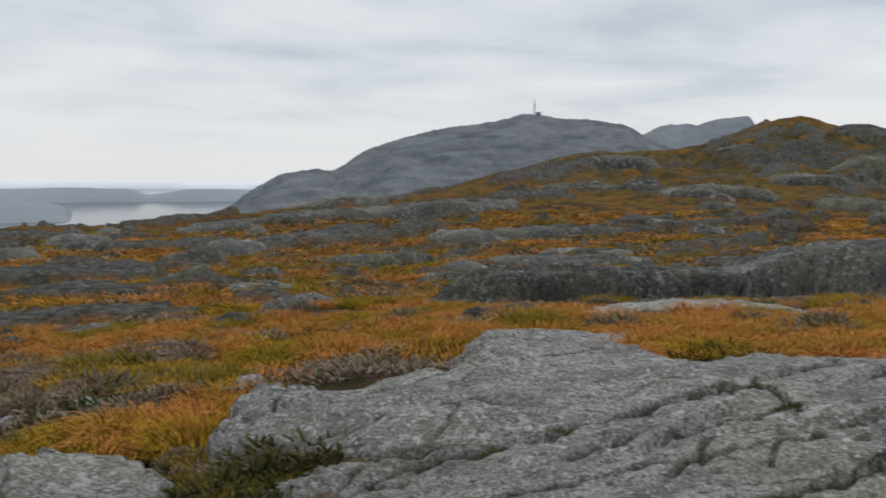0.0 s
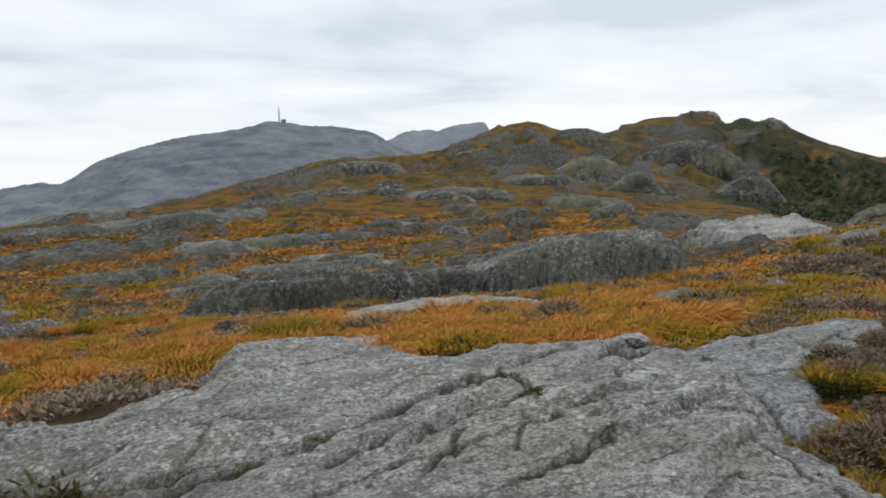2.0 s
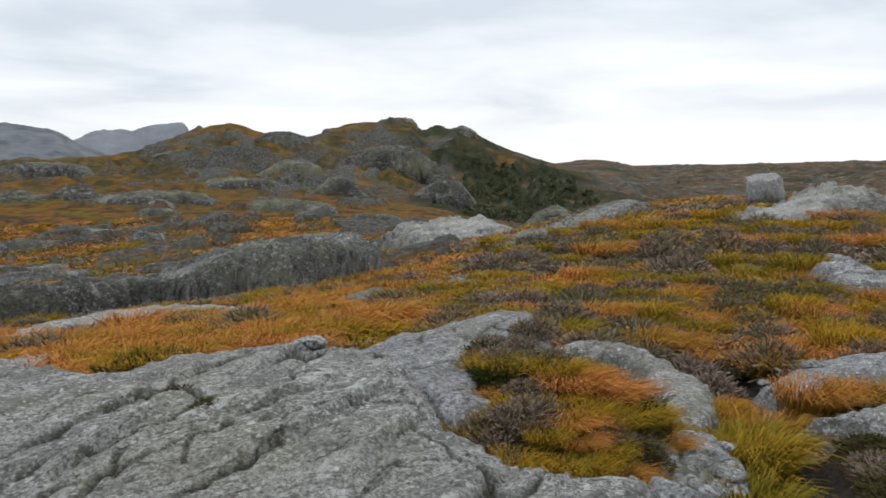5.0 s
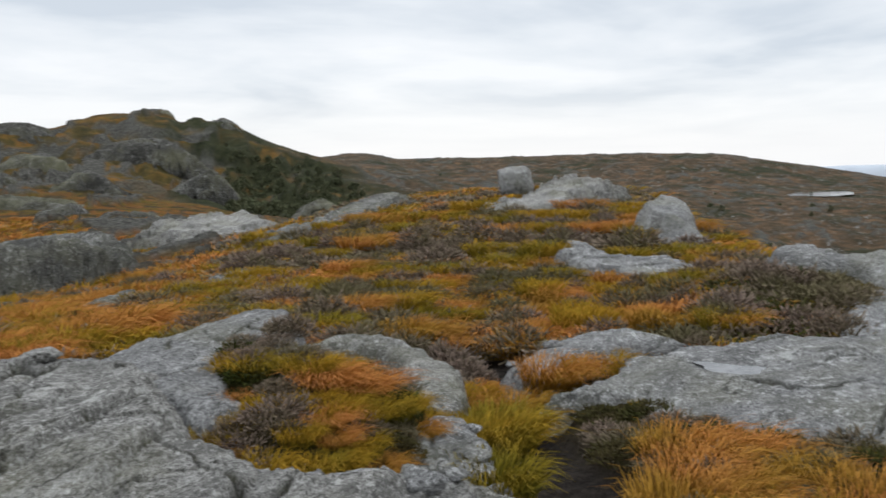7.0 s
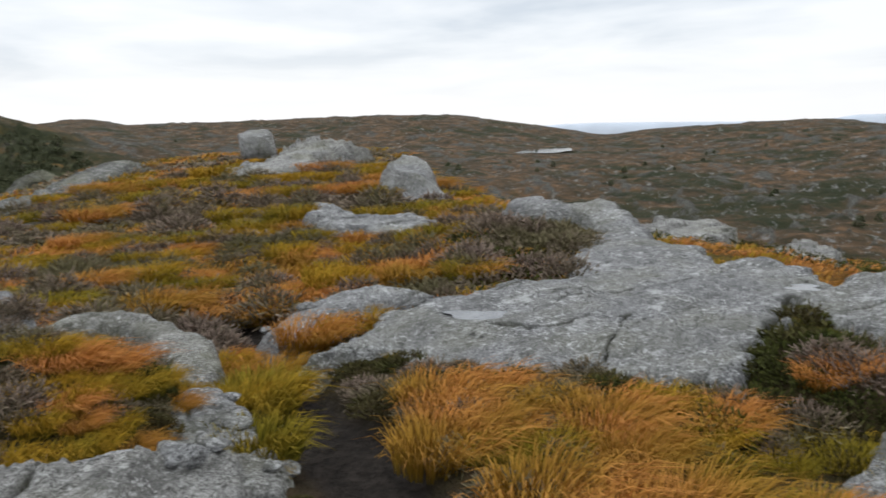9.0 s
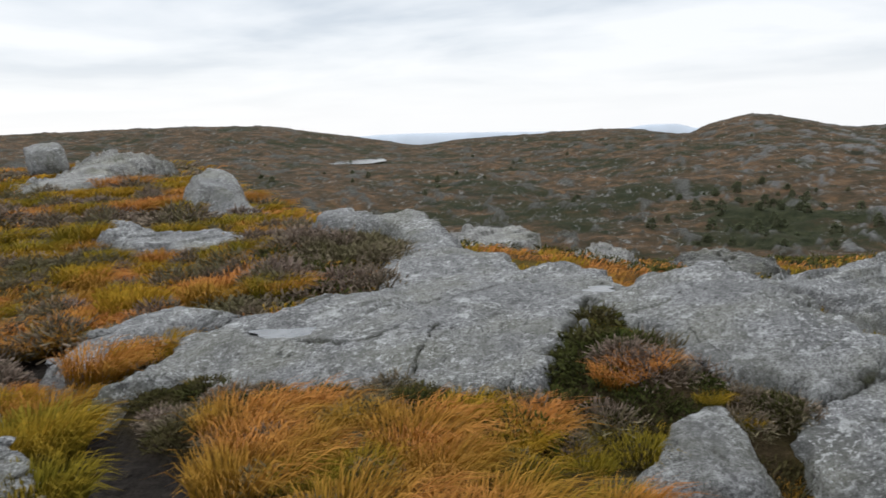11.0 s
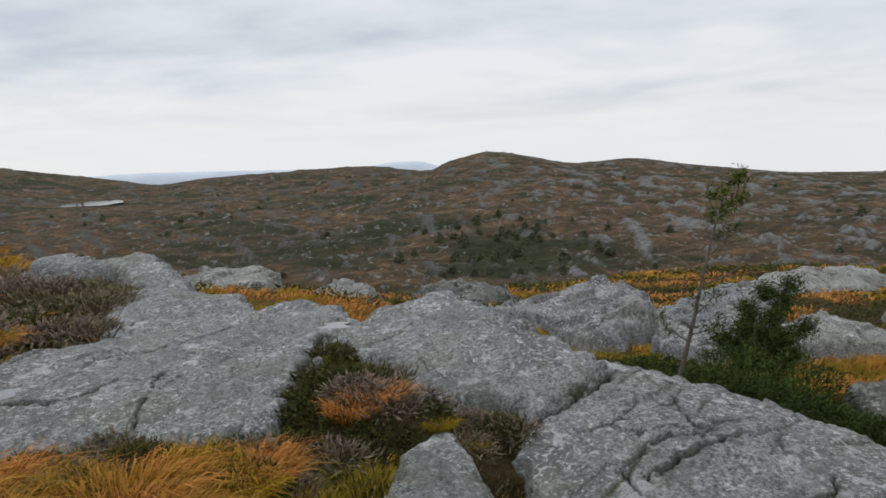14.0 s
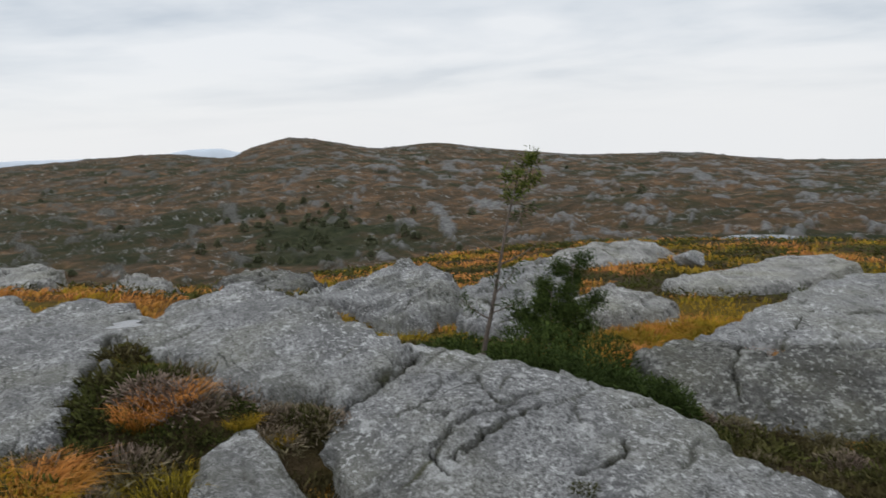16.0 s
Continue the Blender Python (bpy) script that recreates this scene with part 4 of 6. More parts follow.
bedrock([(30.9, 13, -1.98), (32.4, 14, -2.02), (33.7, 15, -2.08), (33.5, 14, -2.02), (31.6, 12.5, -1.98)], ROCK_MID, strike=20, seed=109, res=0.04, label="low grey slab in the orange grass", group="ledges in the moor")
bedrock([(0, 22, -3.31), (0.9, 22.3, -3.17), (3.5, 22, -2.91), (7, 21.8, -2.84), (10.7, 22, -2.83), (14.1, 22.4, -2.84), (17.9, 23, -2.87), (20.2, 24, -2.8), (17.9, 26, -3.0), (12.5, 26, -3.1), (7, 26, -3.15), (2.8, 25, -3.25)],
        ROCK_DARK, strike=10, seed=101, res=0.05, fall=2.2, wave=0.06, layer=0.35, rise=0.08, jag=0.25, label="long dark lichened rock band in the orange moor", group="ledges in the moor")
bedrock([(18.3, 23.5, -2.85), (20.8, 23, -2.53), (22.6, 23, -2.3), (25.3, 23, -2.08), (28, 23, -1.93), (30.1, 23.5, -1.93), (31.2, 24.5, -2.31), (31.4, 28, -2.26), (29.1, 29, -2.11), (26, 28, -2.21), (21, 26, -2.6), (18.3, 25, -2.92)],
        ROCK_MID, strike=10, seed=102, res=0.05, fall=1.6, wave=0.08, layer=0.35, rise=0.08, jag=0.25, label="big rounded grey outcrop in the orange moor", group="ledges in the moor")
bedrock([(8.6, 13.5, -2.4), (11.9, 15, -2.43), (14.9, 16, -2.47), (18.4, 16.5, -2.5), (21.9, 16.5, -2.55), (26.2, 15.5, -2.52), (29.1, 15, -2.54), (29, 14, -2.56), (26.2, 14.3, -2.5), (21.9, 14.5, -2.53), (16.5, 14, -2.54), (12.7, 12.5, -2.43), (9.7, 12.8, -2.41)],
        ROCK_GREY, strike=-20, seed=103, res=0.04, layer=0.4, rise=0.04, label="pale grey slab showing through orange grass", group="ledges in the moor")
bedrock([(1.4, 8, -1.73), (3.1, 8.6, -1.73), (6.6, 8.9, -1.77), (9.9, 9, -1.8), (12.8, 9.6, -1.85), (13.2, 9, -1.82), (11, 8.2, -1.73), (6.6, 7.9, -1.68), (3.5, 7.6, -1.67)],
        ROCK_GREY, strike=-20, seed=104, res=0.03, label="low grey rock lip behind the whaleback", group="ledges in the moor")
bedrock([(-29, 5.2, -1.60), (-24.7, 5.25, -1.66), (-20.3, 5.1, -1.72), (-18.9, 4.9, -1.76), (-19.7, 4.3, -1.80), (-27.8, 4.1, -1.74)],
        ROCK_GREY, strike=-20, seed=125, layer=0.25, rise=0.05, jag=0.15, label="flat broken grey slab at the edge of a puddle")
# the rocks beyond the slabs
bedrock([(103.3, 14.5, -2.74), (105.3, 15, -2.68), (108.2, 15, -2.52), (111.2, 15.6, -2.38), (113.9, 15, -2.46), (114.4, 13.8, -2.54), (112.9, 12.8, -2.66), (110.3, 12.1, -2.74), (108.8, 12.9, -2.70), (108.4, 13.6, -2.62), (105.7, 13.4, -2.52)],
        ROCK_PALE, strike=62, seed=117, res=0.03, layer=0.42, rise=0.15, fine=0.03, jag=0.25, joints=1.3, label="slanting pale rock with deep clefts")
bedrock([(122.6, 13, -2.53), (124, 13.6, -2.52), (125.8, 14, -2.63), (128.6, 13.8, -2.78), (128.2, 13, -2.76), (125.4, 12.2, -2.64), (122.9, 11.8, -2.66)],
        ROCK_GREY, strike=40, seed=118, res=0.03, jag=0.2, rise=0.06, label="rounded grey rock rising from orange grass")
bedrock([(120.1, 24, -3.78), (121.6, 25, -3.71), (123.8, 26.5, -3.66), (126, 27, -3.69), (128, 27, -3.93), (126.7, 24.5, -3.83), (123.8, 23.5, -3.86), (120.9, 23.2, -3.82)],
        ROCK_GREY, strike=30, seed=119, res=0.06, label="pale grey rock crest above the hollow")
bedrock([(128.2, 17, -3.05), (131.3, 18.5, -3.15), (135, 21, -3.25), (137.9, 22, -3.32), (139.4, 20, -3.18), (136.6, 17, -3.06), (131.7, 16, -3.02), (128.9, 16.2, -3.05)],
        ROCK_GREY, strike=35, seed=120, res=0.045, label="low grey slab half covered by heather")
bedrock([(114.3, 14.5, -2.80), (116.2, 16, -2.89), (119.1, 18, -2.81), (121.4, 17, -2.78), (122.1, 15.5, -2.83), (121.1, 14, -2.80), (119.3, 11.8, -2.68), (116.3, 12, -2.70)],
        ROCK_PALE, strike=62, seed=121, res=0.035, layer=0.5, rise=0.14, fine=0.03, jag=0.35, joints=1.3, label="broken pale slab behind the pines")
bedrock([(84, 14.2, -1.88), (85.8, 15, -1.84), (89.2, 15, -1.84), (89.9, 13.6, -1.94), (86.7, 13.3, -1.96), (84.5, 13.4, -1.96)], ROCK_GREY, strike=30, seed=113, res=0.03, jag=0.35, rise=0.08, layer=0.35, label="broken grey rock beyond the pale slab", group="ledges in the moor")
bedrock([(92.2, 13.5, -2.14), (94.3, 15, -2.14), (96, 14.5, -2.20), (95.7, 13.2, -2.18)], ROCK_GREY, strike=30, seed=115, res=0.03, jag=0.3, rise=0.06, label="small grey rock beyond the pale slab", group="ledges in the moor")
bedrock([(98.5, 17, -2.80), (101.1, 18.4, -2.80), (103.3, 18.4, -2.82), (105.5, 17.5, -2.90), (104.1, 16.5, -2.88), (101.2, 16, -2.80)], ROCK_MID, strike=30, seed=116, res=0.035, jag=0.35, rise=0.08, layer=0.35, label="low rounded grey rock beyond the hump", group="ledges in the moor")


# ---- outcrops farther off: ledges with a steep face towards the path ----
def ledge(az0, az1, r, high, mat=None, seed=1, label="dark lichened rock ledge in the orange moor"):
    """A long low ledge: it stands up towards the path and dies away into the turf behind."""
    n = random.Random(seed)
    front, back = [], []
    wide = radians(az1 - az0) * r
    deep = min(0.55 * wide, 0.10 * r) * n.uniform(0.7, 1.2)
    for k in range(7):
        f = k / 6
        a = az0 + (az1 - az0) * f + n.uniform(-0.04, 0.04) * (az1 - az0)
        q = r + deep * (0.45 * abs(2 * f - 1) ** 2 + n.uniform(-0.12, 0.12))
        for side, d, up in ((front, q, n.uniform(0.65, 1.05) * math.sin(math.pi * (0.12 + 0.76 * f)) ** 0.6), (back, q + deep * math.sin(math.pi * (0.15 + 0.7 * f)), n.uniform(0.35, 0.75))):
            x, y = spot(a, d)
            side.append((a, d, float(lie(np.array([x]), np.array([y]))[0]) - EYE + up * high))
    return bedrock(front + back[::-1], mat or ROCK_DARK, strike=(az0 + az1) / 2 + n.uniform(-25, 15), seed=seed, res=max(0.03, r * 0.0036), layer=0.35, rise=0.05, fall=2.8, wave=0.04, label=label, group="ledges in the moor")


for k, (a0, a1, r, high) in enumerate([
        (-15.9, -12, 17.6, 0.36), (-12.6, -7.5, 21.2, 0.49), (-8.2, -2.7, 20.3, 0.16), (-12.9, -11, 37.0, 0.50),
        (-14.4, -10.7, 30.9, 0.25), (-18, -15.5, 35.4, 0.84), (-17.9, -14.8, 46.0, 0.93), (-16, -12.1, 51.1, 0.97),
        (-12.1, -8, 55.4, 0.94), (-6.6, -1.9, 43.0, 0.64), (-0.7, 3.5, 54.7, 0.96), (3.1, 8.5, 57.1, 0.77),
        (8.5, 12.8, 57.8, 0.86), (6.6, 13.2, 44.6, 0.36), (-5.1, 4.7, 71.9, 0.87), (-12, -4.4, 73.2, 1.09),
        (-10.3, -3.6, 95.0, 0.96), (-17.8, -11.4, 71.9, 0.73), (3.1, 14, 39.1, 0.26), (13.2, 17, 62.7, 0.51)]):
    ledge(a0, a1, r, high * 1.15, (ROCK_DARK, ROCK_MID, ROCK_DARK)[k % 3], 126 + k)
few = random.Random(77)
for k in range(34):  # small ledges strewn over the slope
    az, r = few.uniform(-30, 33), math.exp(few.uniform(math.log(13), math.log(90)))
    ledge(az, az + few.uniform(1.5, 5.0) * (18 / r) ** 0.35, r, min(0.9, 0.016 * r * few.uniform(0.6, 1.3)), ROCK_DARK if few.random() < 0.6 else ROCK_MID, 160 + k)
# rock walls and buttresses of the hill
bedrock([(17.6, 176, 2.36), (19.1, 179.5, 4.25), (21.4, 176, 4.43), (22.4, 179.5, 3.65), (22.4, 188, 4.2), (21.4, 188, 5.11), (17.6, 188, 2.89)], ROCK_HILL, strike=10, seed=141, res=0.40, layer=0.4, rise=0.07, fall=3.0, wave=0.06, label="pale ledge high on the rusty hill", group="ledges in the moor")
bedrock([(22.9, 183, 3.21), (24.1, 186.7, 5.71), (26.4, 183, 6.58), (28.4, 186.7, 5), (28.4, 197, 5.67), (26.4, 197, 7.48), (22.9, 197, 3.85)], ROCK_HILL, strike=15, seed=142, res=0.40, layer=0.4, rise=0.07, fall=3.0, wave=0.06, label="rounded rock dome on the hill", group="ledges in the moor")
bedrock([(25.3, 140, 0.04), (26.4, 142.8, 1.05), (28.3, 140, 1.06), (29.2, 142.8, -1.33), (29.2, 154, -1.13), (28.3, 154, 1.47), (25.3, 154, 0.35)], ROCK_HILL, strike=20, seed=143, res=0.40, layer=0.4, rise=0.07, fall=3.0, wave=0.06, label="blocky grey buttress on the hillside", group="ledges in the moor")
bedrock([(21.2, 118, -1.98), (22.9, 120.4, -1.43), (25.3, 118, -1.23), (26.5, 120.4, -2.18), (26.5, 130, -2.09), (25.3, 130, -1.09), (21.2, 130, -1.92)], ROCK_HILL, strike=25, seed=144, res=0.40, layer=0.4, rise=0.07, fall=3.0, wave=0.06, label="dark rock wall across the rusty hillside", group="ledges in the moor")
bedrock([(24.2, 86, -3.59), (25.3, 87.7, -3.27), (27.2, 86, -3.48), (29.4, 87.7, -3.94), (29.4, 95, -4.07), (27.2, 95, -3.65), (24.2, 95, -3.78)], ROCK_HILL, strike=30, seed=145, res=0.40, layer=0.4, rise=0.07, fall=3.0, wave=0.06, label="low broken rock wall at the foot of the hill", group="ledges in the moor")
bedrock([(29.2, 112, -1.95), (30.1, 114.2, -1.01), (30.9, 112, -2.13), (30.9, 124, -2.12), (30.1, 124, -0.85), (29.2, 124, -1.91)], ROCK_HILL, strike=10, seed=146, res=0.40, layer=0.4, rise=0.07, fall=3.0, wave=0.06, label="dark rock cleft in the hillside", group="ledges in the moor")
bedrock([(30.2, 165, 1.93), (32.5, 168.3, 3.76), (35.1, 165, 3.66), (36.2, 168.3, 1.92), (36.2, 181, 2.42), (35.1, 181, 4.37), (30.2, 181, 2.48)], ROCK_HILL, strike=15, seed=147, res=0.40, layer=0.4, rise=0.07, fall=3.0, wave=0.06, label="grey buttress above the olive slope", group="ledges in the moor")
bedrock([(32.9, 204, 6.27), (34, 208.1, 9.46), (35.3, 204, 10.63), (35.8, 208.1, 6.2), (35.8, 216, 6.85), (35.3, 216, 11.67), (32.9, 216, 7.07)], ROCK_HILL, strike=20, seed=148, res=0.55, layer=0.4, rise=0.07, fall=3.0, wave=0.06, label="dark rock face below the hilltop", group="ledges in the moor")
bedrock([(36.7, 204, 5.22), (37.7, 208.1, 8.21), (39, 204, 9.25), (39.9, 208.1, 5.35), (39.9, 216, 5.96), (39, 216, 10.21), (36.7, 216, 5.94)], ROCK_HILL, strike=25, seed=149, res=0.55, layer=0.4, rise=0.07, fall=3.0, wave=0.06, label="rounded rocky hilltop above the gully", group="ledges in the moor")
bedrock([(34.8, 134, -5.67), (36.3, 136.7, -2.57), (38.1, 134, -1.95), (39, 136.7, -4.68), (39.5, 134, -6.6), (39.5, 148, -7), (38.1, 148, -1.86), (34.8, 148, -5.97)], ROCK_HILL, strike=30, seed=150, res=0.40, layer=0.4, rise=0.07, fall=3.0, wave=0.06, label="dark buttress beside the pine gully", group="ledges in the moor")
bedrock([(43.4, 72, -4.33), (44.9, 73.4, -3.79), (45.9, 72, -4.08), (45.8, 79, -4.33), (44.9, 79, -3.93), (43.4, 79, -4.6)], ROCK_HILL, strike=10, seed=151, res=0.40, layer=0.4, rise=0.07, fall=3.0, wave=0.06, label="pale rock low in the pine gully", group="ledges in the moor")
bedrock([(3.3, 97, -3.9), (6.5, 98.9, -3.07), (9.4, 97, -2.56), (12.3, 98.9, -2.26), (14.6, 97, -2.09), (14.6, 106, -2.08), (9.4, 106, -2.59), (3.3, 106, -4.07)], ROCK_HILL, strike=15, seed=152, res=0.40, layer=0.4, rise=0.07, fall=3.0, wave=0.06, label="long dark rock wall across the rusty hillside", group="ledges in the moor")
bedrock([(13.8, 92, -3.54), (14.9, 93.8, -2.78), (17.2, 92, -2.36), (19.9, 93.8, -2.61), (21.9, 92, -3.17), (21.9, 101, -3.27), (17.2, 101, -2.39), (13.8, 101, -3.69)], ROCK_HILL, strike=20, seed=153, res=0.40, layer=0.4, rise=0.07, fall=3.0, wave=0.06, label="dark rock wall across the rusty hillside", group="ledges in the moor")
bedrock([(8.9, 140, 0.32), (10.9, 142.8, 1.27), (13.1, 140, 0.82), (14.6, 142.8, 0.03), (14.6, 148, 0.33), (13.1, 148, 1.15), (8.9, 148, 0.62)], ROCK_HILL, strike=25, seed=154, res=0.40, layer=0.4, rise=0.07, fall=3.0, wave=0.06, label="rock knob on the hill's shoulder", group="ledges in the moor")


def boulder(name, az, r, size, turn, seed, mat, label, sink=0.15, flat=0.0):
    """A loose stone: a rough-hewn lump with flattened faces."""
    bm = bmesh.new()
    bmesh.ops.create_icosphere(bm, subdivisions=4, radius=1.0)
    n = random.Random(seed)
    cuts = [(Vector((n.gauss(0, 1), n.gauss(0, 1), n.gauss(0, 0.8))).normalized(), n.uniform(0.55, 0.85)) for _ in range(9)]
    for v in bm.verts:
        p = v.co.copy()
        for way, d in cuts:
            over = p.dot(way) - d
            if over > 0:
                p -= way * over * 0.85
        p *= 1 + 0.10 * noise.noise(p * 2.2 + Vector((seed, 0, 0))) + 0.035 * noise.noise(p * 7 + Vector((0, seed, 0)))
        p.z *= 1 - flat * max(0, p.z)
        v.co = Vector((p.x * size[0], p.y * size[1], p.z * size[2]))
    for f in bm.faces:
        f.smooth = True
    me = bpy.data.meshes.new(name)
    bm.to_mesh(me)
    bm.free()
    me.materials.append(mat)
    ob = tagged(new(name, me), label, "boulder", "loose stones")
    x, y = spot(az, r)
    z = max(float(land(np.array([x]), np.array([y]))[0]), float(stone_top(np.array([x]), np.array([y]))[0]))
    ob.matrix_world = pose(x, y, z + size[2] * (1 - sink) - size[2] * 0.25, 0, 0, turn)
    return ob


boulder("boulder", 58.4, 31.5, (0.85, 0.7, 0.78), -40, 5, ROCK_PALE, "whitish angular boulder perched on the knoll")
boulder("boulder", 30.2, 6.35, (0.19, 0.13, 0.07), 60, 12, ROCK_GREY, "small flat stone wedged in a hollow of the slab", 0.5, 0.4)
boulder("boulder", 129.6, 22.6, (0.5, 0.4, 0.3), 10, 14, ROCK_PALE, "round grey stone in the yellow grass")
for k, (az, r, s) in enumerate([(60.4, 4.9, 0.10), (62.2, 4.75, 0.08), (58.6, 5.2, 0.09), (58.2, 5.6, 0.06), (64.9, 7.3, 0.07), (61.3, 4.6, 0.06), (56.9, 4.9, 0.11), (55.6, 4.4, 0.12), (57.5, 4.6, 0.08), (62.6, 8.3, 0.09), (59.6, 8.7, 0.07)]):
    boulder("stone", az, r, (s * 1.3, s, s * 0.5), 37 * k, 20 + k, ROCK_PALE, "small whitish stone lying on the peat path", 0.35)


for k, (az, r, size) in enumerate([(-23.5, 8.4, 0.14), (-18.6, 7.9, 0.13), (-28.0, 8.0, 0.12), (-17.9, 7.4, 0.10), (-12.9, 8.0, 0.16)]):
    boulder("stone", az, r, (size * 1.3, size, size * 0.6), 53 * k, 50 + k, ROCK_PALE, "small whitish stone beside a peaty puddle", 0.3)
bedrock([(-12, 4.6, -1.76), (-8, 4.75, -1.73), (-4, 4.7, -1.70), (-3, 4.4, -1.74), (-11, 4.2, -1.80)], ROCK_GREY, strike=-20, seed=152, jag=0.12, layer=0.25, label="flat grey slab at the edge of the path")


# ---- water ----
def pool(name, az, r, wide, deep, z, label, seed):
    """A still pool with an uneven rim."""
    cx, cy = spot(az, r)
    bm = bmesh.new()
    n = 40
    rim = []
    for k in range(n):
        q = 2 * math.pi * k / n
        f = 1 + (0.8 if wide < 1 else 0.35) * noise.noise(Vector((math.cos(q) * 1.4, math.sin(q) * 1.4, seed + 0.37)))
        u, v = wide * f * math.cos(q), deep * f * math.sin(q)
        c, s = math.cos(radians(az)), math.sin(radians(az))
        rim.append(bm.verts.new((cx + u * c + v * s, cy - u * s + v * c, z)))
    bm.faces.new(rim[::-1])
    me = bpy.data.meshes.new(name)
    bm.to_mesh(me)
    bm.free()
    me.materials.append(RAIN if "rain" in name else WATER)
    return tagged(new(name, me), label, "water", kind="structure")


pool("water_rain_pool", 74.0, 7.58, 0.28, 0.20, -1.775 + EYE, "still rain pool in a dip of the slab", 11)
pool("water_rain_pool", 94.9, 8.4, 0.16, 0.17, -1.630 + EYE, "still rain pool in a dip of the slab", 13)
pool("water_tarn", 76.9, 452, 18, 30, -19.6 + EYE, "small pale tarn on the far moor", 3)
pool("water_tarn", 134.5, 52, 3.6, 4.5, -7.55 + EYE, "shallow pool behind the rocks", 5)


# ---- mast on the far mountain ----
def tube(bm, points, radii, sides=6):
    rings = []
    for i, p in enumerate(points):
        way = (points[min(i + 1, len(points) - 1)] - points[max(i - 1, 0)]).normalized()
        a = way.orthogonal().normalized()
        b = way.cross(a)
        rings.append([bm.verts.new(p + float(radii[i]) * (math.cos(2 * math.pi * k / sides) * a + math.sin(2 * math.pi * k / sides) * b)) for k in range(sides)])
    for p, q in zip(rings, rings[1:]):
        for k in range(sides):
            bm.faces.new((p[k], p[(k + 1) % sides], q[(k + 1) % sides], q[k]))
    bm.faces.new(rings[0][::-1])
    bm.faces.new(rings[-1])


def part(name, bm, mat, parent=None, label="", smooth=True):
    me = bpy.data.meshes.new(name)
    for f in bm.faces:
        f.smooth = smooth
    bm.to_mesh(me)
    bm.free()
    me.materials.append(mat)
    ob = new(name, me)
    if parent:
        ob.parent = parent
    if label:
        ob["label"] = label
    return ob


def mast():
    x, y = spot(6.15, 1795)
    m, n, l, b = material("weathered_steel", 0.6)
    t = tex(n, l, "Noise", 0.4, place(n), 3)
    l.new(ramp(n, l, t.outputs["Fac"], (0.35, 0.16), (0.65, 0.24)), b.inputs["Base Color"])
    thing = tagged(new("radio_mast"), "grey radio mast on the far mountain top", "mast")
    thing.matrix_world = pose(x, y, 108 + EYE)
    bm = bmesh.new()
    tube(bm, [Vector((0, 0, 0)), Vector((0, 0, 17)), Vector((0, 0, 27))], [1.5, 1.0, 0.7], 8)
    part("tower", bm, m, thing)
    bm = bmesh.new()
    tube(bm, [Vector((0, 0, 26)), Vector((0, 0, 30))], [0.5, 0.4], 6)
    part("antenna", bm, m, thing)
    for h in (15, 21):
        bm = bmesh.new()
        tube(bm, [Vector((0, 0, h)), Vector((0, 0, h + 1.3))], [1.9, 1.9], 10)
        part("platform", bm, m, thing)
    bm = bmesh.new()
    bmesh.ops.create_cube(bm, size=1, matrix=Matrix.Translation((9, 0, 0.5)) @ Matrix.Diagonal((10, 7, 6, 1)))
    bmesh.ops.bevel(bm, geom=bm.edges[:], offset=0.4, segments=1, affect="EDGES")
    part("hut", bm, m, thing)


mast()


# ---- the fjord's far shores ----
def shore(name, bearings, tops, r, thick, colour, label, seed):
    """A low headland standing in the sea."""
    m, n, l, b = material(name + "_misted_land", 1.0)
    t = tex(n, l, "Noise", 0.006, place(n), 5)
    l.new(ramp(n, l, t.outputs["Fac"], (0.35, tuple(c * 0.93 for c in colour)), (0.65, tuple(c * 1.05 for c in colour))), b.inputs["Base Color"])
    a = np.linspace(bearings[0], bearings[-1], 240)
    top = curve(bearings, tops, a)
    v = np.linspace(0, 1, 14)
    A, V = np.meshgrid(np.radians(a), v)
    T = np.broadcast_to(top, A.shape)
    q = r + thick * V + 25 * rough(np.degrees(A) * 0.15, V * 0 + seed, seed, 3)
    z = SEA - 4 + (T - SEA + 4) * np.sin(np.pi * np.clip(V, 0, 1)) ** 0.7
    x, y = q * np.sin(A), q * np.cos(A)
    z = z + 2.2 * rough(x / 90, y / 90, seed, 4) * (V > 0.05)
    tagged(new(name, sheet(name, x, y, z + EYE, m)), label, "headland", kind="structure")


# mist is painted into these land colours: paler and bluer farther off
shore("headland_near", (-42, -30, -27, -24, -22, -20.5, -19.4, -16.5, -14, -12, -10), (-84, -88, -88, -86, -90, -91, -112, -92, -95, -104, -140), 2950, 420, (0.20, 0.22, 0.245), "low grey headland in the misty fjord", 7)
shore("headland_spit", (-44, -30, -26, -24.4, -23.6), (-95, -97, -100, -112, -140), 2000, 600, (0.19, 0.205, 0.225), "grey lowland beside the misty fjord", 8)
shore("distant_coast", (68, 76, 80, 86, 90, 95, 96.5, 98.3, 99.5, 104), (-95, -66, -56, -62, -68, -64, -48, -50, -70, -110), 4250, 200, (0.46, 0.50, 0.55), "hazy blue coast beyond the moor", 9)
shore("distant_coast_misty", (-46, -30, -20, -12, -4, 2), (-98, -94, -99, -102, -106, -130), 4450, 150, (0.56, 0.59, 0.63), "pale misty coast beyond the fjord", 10)


